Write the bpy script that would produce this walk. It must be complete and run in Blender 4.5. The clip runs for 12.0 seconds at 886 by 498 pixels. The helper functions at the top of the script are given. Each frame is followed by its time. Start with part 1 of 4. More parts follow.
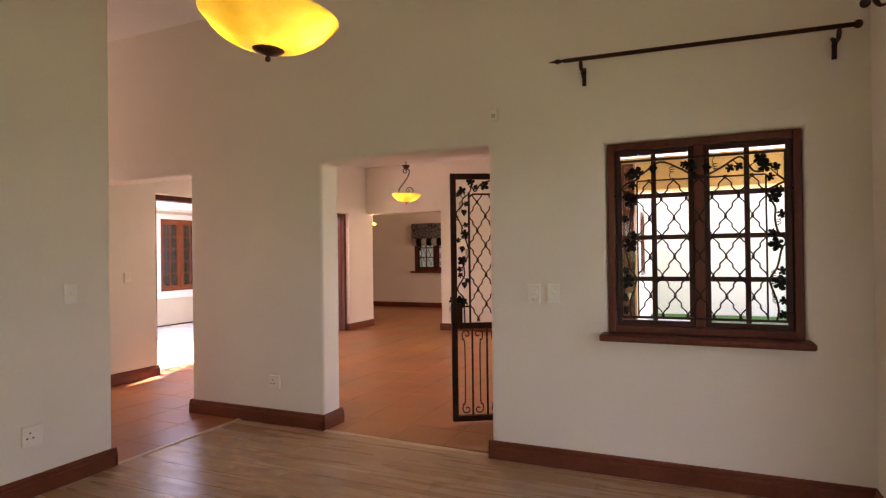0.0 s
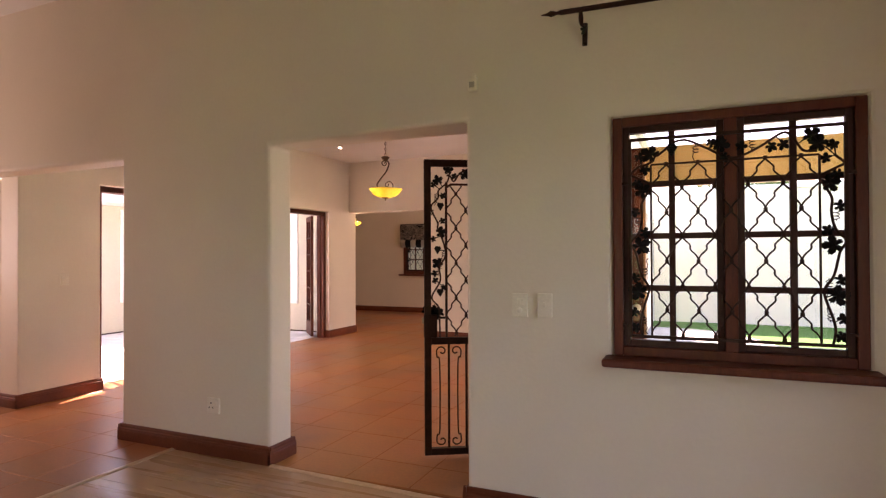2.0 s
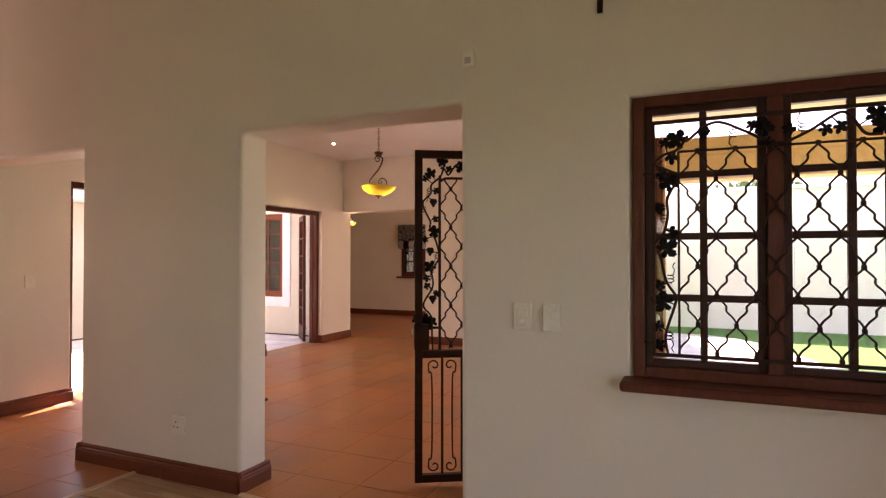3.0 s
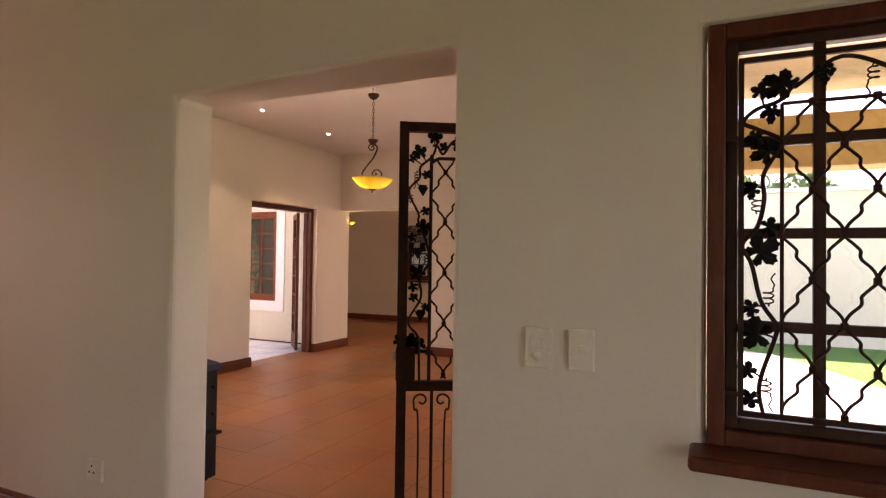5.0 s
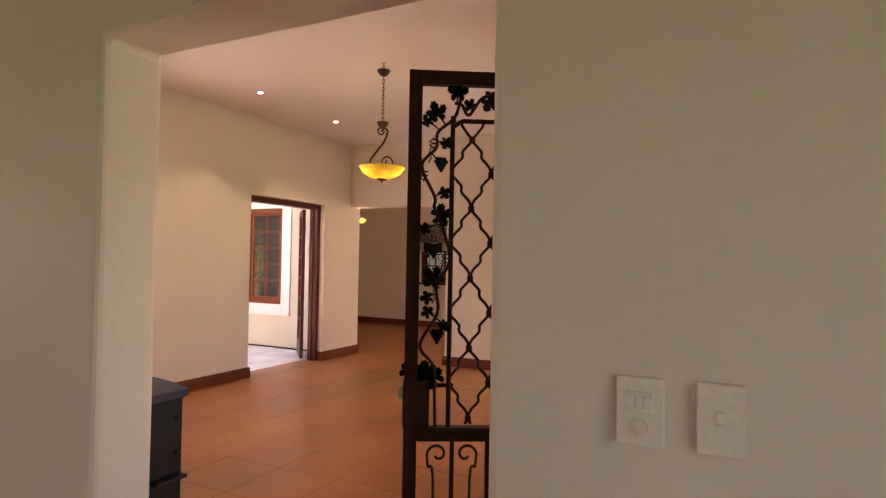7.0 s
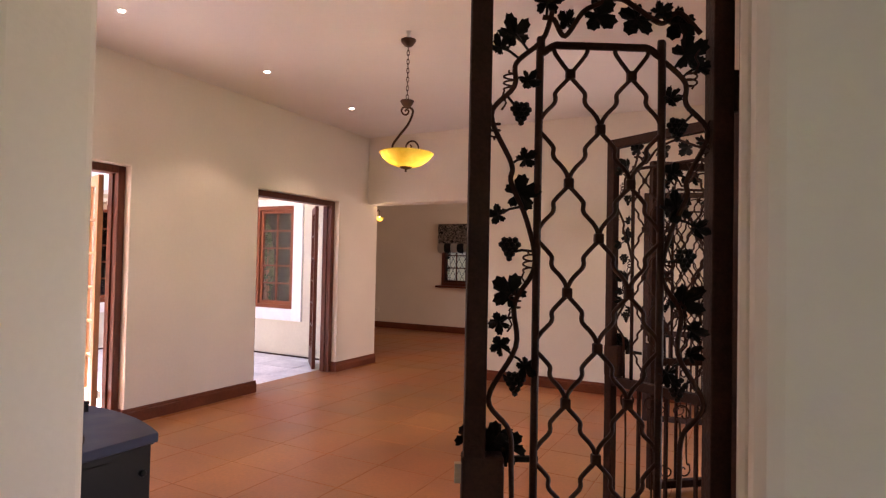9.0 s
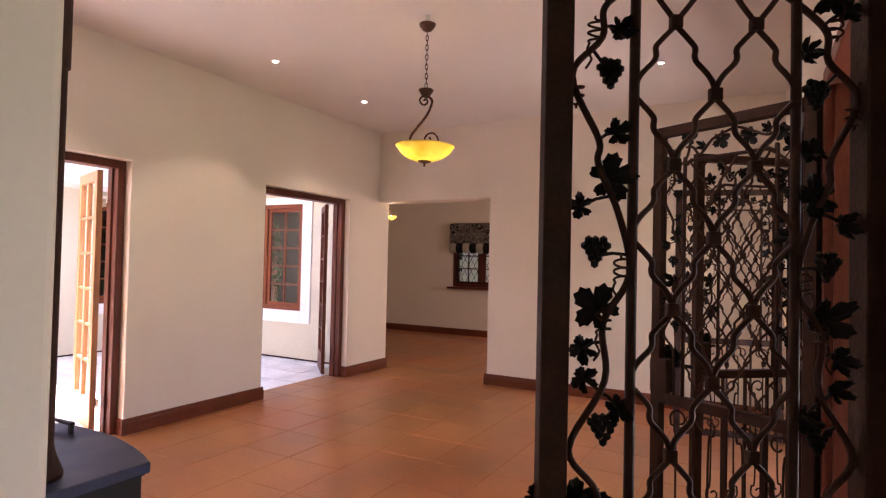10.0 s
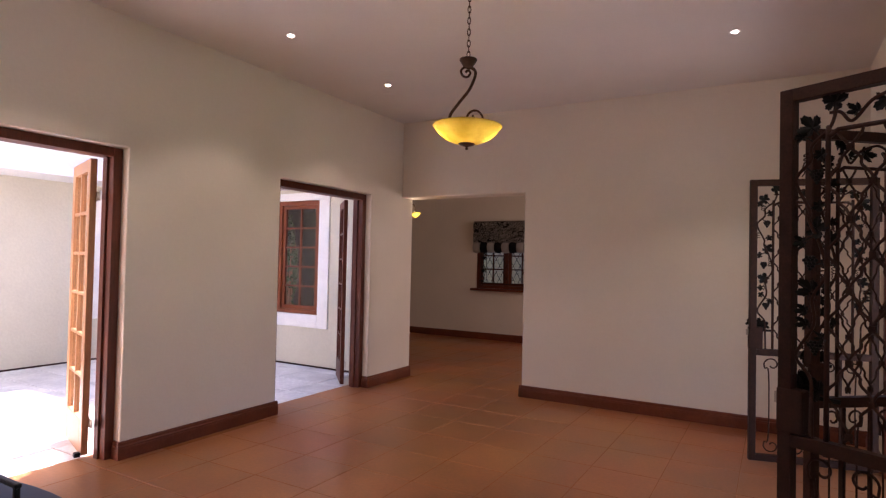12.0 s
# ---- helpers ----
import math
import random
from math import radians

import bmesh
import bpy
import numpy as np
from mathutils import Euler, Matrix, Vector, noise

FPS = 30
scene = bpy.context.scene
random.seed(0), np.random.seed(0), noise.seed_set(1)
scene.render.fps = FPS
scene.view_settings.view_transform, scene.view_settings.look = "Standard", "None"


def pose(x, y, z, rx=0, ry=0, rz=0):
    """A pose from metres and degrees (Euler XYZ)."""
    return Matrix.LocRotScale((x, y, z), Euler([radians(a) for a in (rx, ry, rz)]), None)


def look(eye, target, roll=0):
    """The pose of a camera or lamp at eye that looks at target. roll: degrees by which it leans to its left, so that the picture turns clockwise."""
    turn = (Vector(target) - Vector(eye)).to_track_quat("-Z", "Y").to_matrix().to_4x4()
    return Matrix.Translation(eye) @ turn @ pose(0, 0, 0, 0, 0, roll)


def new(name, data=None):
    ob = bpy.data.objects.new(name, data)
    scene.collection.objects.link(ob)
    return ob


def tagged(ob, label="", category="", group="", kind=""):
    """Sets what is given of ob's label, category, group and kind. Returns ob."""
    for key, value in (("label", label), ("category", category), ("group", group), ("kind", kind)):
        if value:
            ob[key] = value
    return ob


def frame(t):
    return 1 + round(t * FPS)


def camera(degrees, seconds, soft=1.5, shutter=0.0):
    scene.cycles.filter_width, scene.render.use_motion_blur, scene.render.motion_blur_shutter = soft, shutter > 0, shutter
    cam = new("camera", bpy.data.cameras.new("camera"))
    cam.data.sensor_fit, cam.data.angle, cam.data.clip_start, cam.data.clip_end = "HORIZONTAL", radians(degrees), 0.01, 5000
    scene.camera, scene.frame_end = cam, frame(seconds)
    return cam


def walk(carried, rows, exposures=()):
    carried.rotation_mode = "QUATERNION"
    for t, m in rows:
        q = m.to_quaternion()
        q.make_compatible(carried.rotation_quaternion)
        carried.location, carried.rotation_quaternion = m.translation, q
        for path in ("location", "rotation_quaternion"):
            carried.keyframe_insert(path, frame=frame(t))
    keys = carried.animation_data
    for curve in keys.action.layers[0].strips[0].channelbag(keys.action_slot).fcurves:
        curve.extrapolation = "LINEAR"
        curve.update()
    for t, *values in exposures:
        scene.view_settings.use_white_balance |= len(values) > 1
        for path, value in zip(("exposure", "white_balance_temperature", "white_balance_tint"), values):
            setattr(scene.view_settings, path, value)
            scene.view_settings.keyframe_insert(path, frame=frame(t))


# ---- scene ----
cam = camera(75.0, 12.0, 1.25)
# seconds, eye x y z, yaw, pitch, roll
PATH = [
    (0.0, -0.059, 2.456, 1.382, 23.91, 0.36, -0.76),
    (0.5, -0.102, 2.614, 1.378, 23.77, 0.41, -0.59),
    (1.0, -0.129, 2.806, 1.377, 23.71, 0.49, -0.43),
    (1.5, -0.156, 3.005, 1.373, 23.70, 0.56, -0.34),
    (2.0, -0.202, 3.204, 1.369, 23.65, 0.63, -0.25),
    (2.5, -0.268, 3.406, 1.374, 23.64, 0.71, -0.15),
    (4.5, -0.489, 4.208, 1.371, 24.66, 1.04, 0.58),
    (5.0, -0.561, 4.377, 1.374, 24.95, 1.11, 0.75),
    (5.5, -0.636, 4.556, 1.378, 25.34, 1.14, 0.87),
    (6.0, -0.716, 4.731, 1.378, 25.78, 1.15, 0.94),
    (6.5, -0.803, 4.882, 1.371, 26.24, 1.18, 1.00),
    (8.5, -1.230, 5.471, 1.373, 27.38, 1.29, 1.01),
    (9.0, -1.347, 5.603, 1.374, 27.94, 1.33, 1.15),
    (9.5, -1.460, 5.717, 1.379, 28.32, 1.32, 1.22),
    (10.0, -1.570, 5.820, 1.383, 28.62, 1.30, 1.28),
    (10.5, -1.673, 5.922, 1.383, 28.99, 1.28, 1.28),
    (11.0, -1.780, 6.031, 1.378, 29.36, 1.29, 1.28),
    (11.5, -1.890, 6.140, 1.377, 29.69, 1.27, 1.24),
    (12.0, -2.008, 6.246, 1.386, 29.93, 1.25, 1.24),
]
# seconds, stops, kelvin, tint
LIGHT_METER = [(0, 2.67, 7450, 41), (3, 2.40, 7650, 40), (5, 2.20, 7850, 39), (6.5, 2.38, 8000, 39), (8, 2.30, 7300, 40), (9.5, 2.48, 6700, 39), (10.5, 2.42, 6450, 38), (11.2, 2.17, 6300, 37), (12, 1.85, 6150, 36)]
walk(cam, [(t, pose(x, y, z, 90 + pitch, 0, yaw) @ pose(0, 0, 0, 0, 0, roll)) for t, x, y, z, yaw, pitch, roll in PATH], LIGHT_METER)

# ---- world, sun, lamps ----
world = bpy.data.worlds.new("world")
scene.world = world
world.use_nodes = True
wn = world.node_tree.nodes
sky = wn.new("ShaderNodeTexSky")
sky.sky_type, sky.sun_disc = "NISHITA", False
SUN_ELEV, SUN_AZ = radians(56.7), radians(-18.5)   # azimuth from +y towards +x
sky.sun_elevation, sky.sun_rotation = SUN_ELEV, SUN_AZ
world.node_tree.links.new(sky.outputs[0], wn["Background"].inputs[0])
wn["Background"].inputs[1].default_value = 0.15
sun_dir = Vector((math.sin(SUN_AZ) * math.cos(SUN_ELEV), math.cos(SUN_AZ) * math.cos(SUN_ELEV), math.sin(SUN_ELEV)))
sun = new("sun", bpy.data.lights.new("sun", "SUN"))
sun.data.energy, sun.data.angle, sun.data.color = 5.0, radians(0.6), (1.0, 0.95, 0.88)
sun.matrix_world = look(sun_dir * 30, (0, 0, 0))


def area_lamp(name, eye, target, sx, sy, watts, color):
    ob = new(name, bpy.data.lights.new(name, "AREA"))
    ob.data.shape, ob.data.size, ob.data.size_y, ob.data.energy, ob.data.color = "RECTANGLE", sx, sy, watts, color
    ob.matrix_world = look(eye, target)
    return ob


# daylight through the living room's glazed garden door, out of the walker's view
area_lamp("daylight_garden_door", (0.90, 4.2, 1.1), (-1, 4.2, 1.0), 2.3, 2.0, 1.3, (0.99, 0.87, 0.81))
# added warm fill behind the walker, set in an assumed rear opening
area_lamp("fill_rear", (-1.5, -1.38, 1.1), (-1.5, 2, 1.0), 2.6, 2.0, 1.2, (1.0, 0.77, 0.44))
# added fill to brighten the passage, from an assumed, unseen end window
area_lamp("fill_passage", (-7.9, 5.65, 1.6), (-5, 5.65, 2.2), 1.0, 1.2, 4.2, (1.0, 0.86, 0.82))
# added fill for the room beyond the hall, at an assumed, unseen side window
area_lamp("fill_far_room", (-1.28, 13.9, 1.5), (-4, 13.9, 1.2), 1.4, 1.2, 10.0, (1.0, 0.86, 0.70))

# ---- materials ----


def material(name, color, rough=0.6, metal=0.0, vary=0.08, scale=6.0, bump=0.05, bump_scale=60.0, fine=0.05, spec=0.5, coat=0.0, per_piece=0.0, streak=None, vary_hue=0.0, place=False):
    m = bpy.data.materials.new(name)
    m.use_nodes = True
    nt, n = m.node_tree, m.node_tree.nodes
    b = n["Principled BSDF"]
    b.inputs["Roughness"].default_value, b.inputs["Metallic"].default_value = rough, metal
    b.inputs["Specular IOR Level"].default_value = spec
    b.inputs["Coat Weight"].default_value = coat
    tc = n.new("ShaderNodeTexCoord")
    mp = n.new("ShaderNodeMapping")
    nt.links.new(n.new("ShaderNodeNewGeometry").outputs["Position"] if place else tc.outputs["Object"], mp.inputs[0])
    if streak:
        mp.inputs["Scale"].default_value = streak
    n1 = n.new("ShaderNodeTexNoise")
    n1.inputs["Scale"].default_value, n1.inputs["Detail"].default_value = scale, 5.0
    n2 = n.new("ShaderNodeTexNoise")
    n2.inputs["Scale"].default_value, n2.inputs["Detail"].default_value = bump_scale, 4.0
    nt.links.new(mp.outputs[0], n1.inputs["Vector"])
    nt.links.new(mp.outputs[0], n2.inputs["Vector"])

    def mult(src, lo, hi):
        r = n.new("ShaderNodeMapRange")
        r.inputs["From Min"].default_value, r.inputs["From Max"].default_value = 0.3, 0.7
        r.inputs["To Min"].default_value, r.inputs["To Max"].default_value = lo, hi
        nt.links.new(src, r.inputs["Value"])
        return r.outputs[0]

    def times(a, c):
        q = n.new("ShaderNodeMath")
        q.operation = "MULTIPLY"
        nt.links.new(a, q.inputs[0])
        nt.links.new(c, q.inputs[1])
        return q.outputs[0]
    v = times(mult(n1.outputs["Fac"], 1 - vary, 1 + vary), mult(n2.outputs["Fac"], 1 - fine, 1 + fine))
    hsv = n.new("ShaderNodeHueSaturation")
    hsv.inputs["Color"].default_value = (*color, 1)
    if per_piece:
        oi = n.new("ShaderNodeObjectInfo")
        r = n.new("ShaderNodeMapRange")
        r.inputs["To Min"].default_value, r.inputs["To Max"].default_value = 1 - per_piece, 1 + per_piece
        nt.links.new(oi.outputs["Random"], r.inputs["Value"])
        v = times(v, r.outputs[0])
    if vary_hue:
        n3 = n.new("ShaderNodeTexNoise")
        n3.inputs["Scale"].default_value = scale * 0.6
        nt.links.new(mp.outputs[0], n3.inputs["Vector"])
        nt.links.new(mult(n3.outputs["Fac"], 0.5 - vary_hue, 0.5 + vary_hue), hsv.inputs["Hue"])
    nt.links.new(v, hsv.inputs["Value"])
    nt.links.new(hsv.outputs[0], b.inputs["Base Color"])
    nt.links.new(mult(n1.outputs["Fac"], max(0.02, rough - 0.06), min(1, rough + 0.06)), b.inputs["Roughness"])
    if bump:
        bp = n.new("ShaderNodeBump")
        bp.inputs["Strength"].default_value, bp.inputs["Distance"].default_value = bump, 0.01
        nt.links.new(n2.outputs["Fac"], bp.inputs["Height"])
        nt.links.new(bp.outputs[0], b.inputs["Normal"])
    return m


def glass(name, tint=(1, 1, 1)):
    m = bpy.data.materials.new(name)
    m.use_nodes = True
    b = m.node_tree.nodes["Principled BSDF"]
    b.inputs["Base Color"].default_value = (*tint, 1)
    b.inputs["Roughness"].default_value = 0.02
    b.inputs["Transmission Weight"].default_value = 1.0
    b.inputs["IOR"].default_value = 1.45
    return m


def glow(name, color, strength, base=None):
    m = bpy.data.materials.new(name)
    m.use_nodes = True
    b = m.node_tree.nodes["Principled BSDF"]
    b.inputs["Base Color"].default_value = (*(base or color), 1)
    b.inputs["Emission Color"].default_value = (*color, 1)
    b.inputs["Emission Strength"].default_value = strength
    return m


PLASTER = material("cream_plaster", (0.80, 0.74, 0.63), 0.55, vary=0.03, scale=1.5, bump=0.12, bump_scale=45, fine=0.012)
CEILING = material("ceiling_paint", (0.80, 0.77, 0.72), 0.7, vary=0.02, scale=2, bump=0.06, bump_scale=60, fine=0.01)
COURT = material("courtyard_plaster", (0.60, 0.57, 0.46), 0.8, vary=0.06, scale=1.2, bump=0.25, bump_scale=35, fine=0.03)
WHITE_TRIM = material("white_painted_plaster", (0.82, 0.82, 0.80), 0.6, vary=0.03, bump=0.08)
MAHOGANY = material("dark_red_wood", (0.115, 0.028, 0.013), 0.42, spec=0.3, vary=0.25, scale=4, bump=0.06, bump_scale=30, fine=0.15, streak=(8, 8, 1))
SKIRT = material("skirting_wood", (0.15, 0.037, 0.015), 0.38, spec=0.35, vary=0.22, scale=3, bump=0.05, bump_scale=40, fine=0.12)
REDWOOD = material("red_brown_wood", (0.20, 0.055, 0.021), 0.42, spec=0.3, vary=0.25, scale=4, bump=0.06, bump_scale=30, fine=0.15, streak=(8, 8, 1))
PINE = material("honey_wood", (0.42, 0.205, 0.085), 0.42, vary=0.18, scale=4, bump=0.05, bump_scale=30, fine=0.1, streak=(8, 8, 1))
# darker copy of the red wood; for casements, backlit shade is in the colour
DARKENED_WOOD = material("darkened_red_wood", (0.052, 0.016, 0.009), 0.45, spec=0.3, vary=0.25, scale=4, bump=0.06, bump_scale=30, fine=0.15, streak=(8, 8, 1))
IRON = material("wrought_iron", (0.038, 0.0155, 0.0095), 0.6, 0.1, spec=0.25, vary=0.35, scale=20, bump=0.2, bump_scale=120, fine=0.2)
LEAF_IRON = material("green_black_iron", (0.009, 0.0095, 0.0085), 0.6, 0.1, spec=0.2, vary=0.35, scale=30, bump=0.3, bump_scale=90, fine=0.2)
BRONZE = material("aged_bronze", (0.07, 0.035, 0.02), 0.42, 0.7, vary=0.3, scale=20, bump=0.15, bump_scale=120)
BLACK = material("black_enamel", (0.006, 0.006, 0.007), 0.42, spec=0.25, vary=0.15, scale=8, bump=0.02)
# the bluish reflection on the dark lid is mixed into its base colour
BLUE_SHEEN_LID = material("black_lid_blue_sheen", (0.020, 0.030, 0.072), 0.48, spec=0.35, vary=0.15, scale=8, bump=0.03)
TERRACOTTA = material("terracotta_tile", (0.38, 0.148, 0.050), 0.36, vary=0.28, scale=1.0, bump=0.05, bump_scale=45, fine=0.08, per_piece=0.05, vary_hue=0.012, place=True)
GROUT = material("grout", (0.34, 0.140, 0.052), 0.85, vary=0.25, scale=3, bump=0.2, place=True)
LAMINATE = material("laminate_plank", (0.44, 0.285, 0.160), 0.28, vary=0.035, scale=2, bump=0.01, bump_scale=14, fine=0.02, per_piece=0.02, streak=(0.35, 5, 5), place=True)
STRIP = material("pale_strip", (0.66, 0.50, 0.34), 0.35, 0.0, vary=0.1, scale=10)
FLAG = material("pale_flagstone", (0.76, 0.75, 0.72), 0.75, place=True, vary=0.12, scale=3, bump=0.2, bump_scale=30, fine=0.08, per_piece=0.08)
PLASTIC = material("cream_plastic", (0.84, 0.80, 0.69), 0.4, vary=0.03, bump=0.0)
STEEL = material("steel_hinge", (0.45, 0.40, 0.32), 0.35, 0.9, vary=0.15, scale=20)
# near-black: the darkness of unlit rooms put into a colour
VOID = material("painted_dark_interior", (0.010, 0.009, 0.008), 0.95, spec=0.05, bump=0)
GLASS = glass("clear_glass", (0.97, 0.99, 0.98))
GRASS = material("lawn", (0.06, 0.17, 0.02), 0.9, vary=0.3, scale=8, bump=0.6, bump_scale=120, fine=0.3)
PORCH = material("cream_porch_ceiling", (0.58, 0.44, 0.26), 0.7, vary=0.06, scale=2, bump=0.1)
CONCRETE = material("pale_concrete", (0.60, 0.56, 0.50), 0.85, vary=0.1, scale=2, bump=0.2, bump_scale=40)
OCHRE = material("ochre_beam", (0.52, 0.33, 0.14), 0.7, vary=0.12, scale=3, bump=0.1)

# ---- mesh helpers ----


def link(name, bm, mat, parent=None, label="", smooth=False):
    me = bpy.data.meshes.new(name)
    bm.normal_update()
    bm.to_mesh(me)
    bm.free()
    for m in (mat if isinstance(mat, (list, tuple)) else [mat]):
        me.materials.append(m)
    if smooth:
        for p in me.polygons:
            p.use_smooth = True
    ob = new(name, me)
    if parent:
        ob.parent = parent
    if label:
        ob["label"] = label
    return ob


def part(name, bm, mat, parent, label="", smooth=False):
    return link(name, bm, mat, parent, label, smooth)


def thing(name, m, label, category, group="", kind=""):
    ob = new(name)
    ob.matrix_world = m
    return tagged(ob, label, category, group, kind)


def box(bm, x0, x1, y0, y1, z0, z1, bev=0.0):
    vs = [bm.verts.new(p) for p in ((x0, y0, z0), (x1, y0, z0), (x1, y1, z0), (x0, y1, z0), (x0, y0, z1), (x1, y0, z1), (x1, y1, z1), (x0, y1, z1))]
    fs = [bm.faces.new([vs[i] for i in f]) for f in ((3, 2, 1, 0), (4, 5, 6, 7), (0, 1, 5, 4), (1, 2, 6, 5), (2, 3, 7, 6), (3, 0, 4, 7))]
    if bev:
        es = list({e for f in fs for e in f.edges})
        bmesh.ops.bevel(bm, geom=es, offset=bev, segments=2, profile=0.5, affect="EDGES")
    return vs


def bx(x0, x1, y0, y1, z0, z1, bev=0.0):
    bm = bmesh.new()
    box(bm, x0, x1, y0, y1, z0, z1, bev)
    return bm


def tube(bm, pts, r, seg=6, caps=True):
    pts = [Vector(p) for p in pts]
    rings, up = [], Vector((0.31, 0.87, 0.38))
    for i, p in enumerate(pts):
        d = (pts[min(i + 1, len(pts) - 1)] - pts[max(i - 1, 0)]).normalized()
        a = d.cross(up)
        if a.length < 0.05:
            a = d.cross(Vector((1, 0, 0)))
        a.normalize()
        b = d.cross(a)
        rr = r[i] if isinstance(r, (list, tuple)) else r
        rings.append([bm.verts.new(p + rr * (math.cos(k * 2 * math.pi / seg) * a + math.sin(k * 2 * math.pi / seg) * b)) for k in range(seg)])
    for q, w in zip(rings, rings[1:]):
        for k in range(seg):
            bm.faces.new((q[k], q[(k + 1) % seg], w[(k + 1) % seg], w[k]))
    if caps:
        bm.faces.new(rings[0][::-1])
        bm.faces.new(rings[-1])


def tb(pts, r, seg=6):
    bm = bmesh.new()
    tube(bm, pts, r, seg)
    return bm


def lathe(bm, prof, seg=24, c=(0, 0, 0)):
    rings = []
    for r, z in prof:
        rings.append([bm.verts.new((c[0] + r * math.cos(k * 2 * math.pi / seg), c[1] + r * math.sin(k * 2 * math.pi / seg), c[2] + z)) for k in range(seg)])
    for q, w in zip(rings, rings[1:]):
        for k in range(seg):
            bm.faces.new((q[k], q[(k + 1) % seg], w[(k + 1) % seg], w[k]))
    bm.faces.new(rings[0][::-1])
    bm.faces.new(rings[-1])


def spline(pts, n=6):
    """A smooth line through the points."""
    p = [Vector(q) for q in pts]
    p = [2 * p[0] - p[1]] + p + [2 * p[-1] - p[-2]]
    out = []
    for i in range(1, len(p) - 2):
        for k in range(n):
            t = k / n
            out.append(0.5 * (2 * p[i] + (p[i + 1] - p[i - 1]) * t + (2 * p[i - 1] - 5 * p[i] + 4 * p[i + 1] - p[i + 2]) * t * t + (3 * p[i] - p[i - 1] - 3 * p[i + 1] + p[i + 2]) * t ** 3))
    return out + [p[-2]]


def slab(name, axis, u0, u1, v0, v1, z0, z1, holes, mat, label, bev=0.02, category="wall", front=None):
    """A wall along x or y, from u0 to u1, with its faces at v0 and v1, and openings (u0, u1, z0, z1) that go through it."""
    us = sorted({u0, u1, *[h[0] for h in holes], *[h[1] for h in holes]})
    zs = sorted({z0, z1, *[h[2] for h in holes], *[h[3] for h in holes]})
    us, zs = [u for u in us if u0 <= u <= u1], [z for z in zs if z0 <= z <= z1]

    def solid(i, j):
        if not (0 <= i < len(us) - 1 and 0 <= j < len(zs) - 1):
            return False
        u, z = (us[i] + us[i + 1]) / 2, (zs[j] + zs[j + 1]) / 2
        return not any(h[0] < u < h[1] and h[2] < z < h[3] for h in holes)
    bm, made = bmesh.new(), {}

    def v(i, k, j):
        key = (i, k, j)
        if key not in made:
            u, w, z = us[i], (front(us[i]) if front and not k else (v0, v1)[k]), zs[j]
            made[key] = bm.verts.new((u, w, z) if axis == "x" else (w, u, z))
        return made[key]
    for i in range(len(us) - 1):
        for j in range(len(zs) - 1):
            if not solid(i, j):
                continue
            bm.faces.new((v(i, 0, j), v(i + 1, 0, j), v(i + 1, 0, j + 1), v(i, 0, j + 1)))
            bm.faces.new((v(i, 1, j), v(i, 1, j + 1), v(i + 1, 1, j + 1), v(i + 1, 1, j)))
            if not solid(i - 1, j):
                bm.faces.new((v(i, 0, j), v(i, 0, j + 1), v(i, 1, j + 1), v(i, 1, j)))
            if not solid(i + 1, j):
                bm.faces.new((v(i + 1, 0, j), v(i + 1, 1, j), v(i + 1, 1, j + 1), v(i + 1, 0, j + 1)))
            if not solid(i, j - 1):
                bm.faces.new((v(i, 0, j), v(i, 1, j), v(i + 1, 1, j), v(i + 1, 0, j)))
            if not solid(i, j + 1):
                bm.faces.new((v(i, 0, j + 1), v(i + 1, 0, j + 1), v(i + 1, 1, j + 1), v(i, 1, j + 1)))
    bmesh.ops.recalc_face_normals(bm, faces=bm.faces[:])
    ob = link(name, bm, mat)
    if bev:
        md = ob.modifiers.new("rounded", "BEVEL")
        md.width, md.segments, md.limit_method, md.angle_limit = bev, 3, "ANGLE", radians(40)
    return tagged(ob, label, category, kind="structure")


# ---- the plan ----
YA, YB = 6.225, 6.455          # dividing wall between living room and hall
YW = 6.135                     # the same wall right of the opening stands proud
EDGE = -1.346                  # right jamb of the opening
XL, XR = -3.62, 0.775          # living room
HL, HR = -5.84, -1.36          # hall
YF, YG = 11.90, 12.14          # far wall of the hall
CA, CB = 3.45, 3.01            # ceilings
TOP, TOP2 = 3.5, 3.14
wallk = "cream plastered interior wall with softly rounded corners"
slab("wall_living_hall", "x", -8.0, 1.10, YA, YB, 0, TOP, [(-8.0, -4.17, 0, 2.1), (-2.772, EDGE, 0, 2.1), (-0.574, 0.465, 0.878, 2.037)], PLASTER, "cream plastered wall with a wide opening and a barred window", bev=0.025, front=lambda u: YA if u < -2 else YW)
slab("wall_passage_back", "x", -8.0, HL - 0.26, YB, YB + 0.2, 0, 2.1, [], PLASTER, wallk)
slab("wall_living_left", "y", -1.5, 5.06, XL - 0.24, XL, 0, TOP, [], PLASTER, wallk)
slab("wall_passage_front", "x", -8.0, XL - 0.24, 4.82, 5.06, 0, TOP, [], PLASTER, wallk)
slab("wall_passage_end", "y", 4.82, YB + 0.2, -8.2, -8.0, 0, TOP, [(5.15, 6.15, 1.0, 2.2)], PLASTER, wallk)
slab("wall_living_right", "y", -1.5, YW, XR, XR + 0.24, 0, TOP, [(3.0, 5.4, 0.05, 2.15)], PLASTER, wallk)
slab("wall_living_rear", "x", XL - 0.24, XR + 0.24, -1.74, -1.5, 0, TOP, [(-2.9, -0.1, 0.05, 2.15)], PLASTER, wallk)
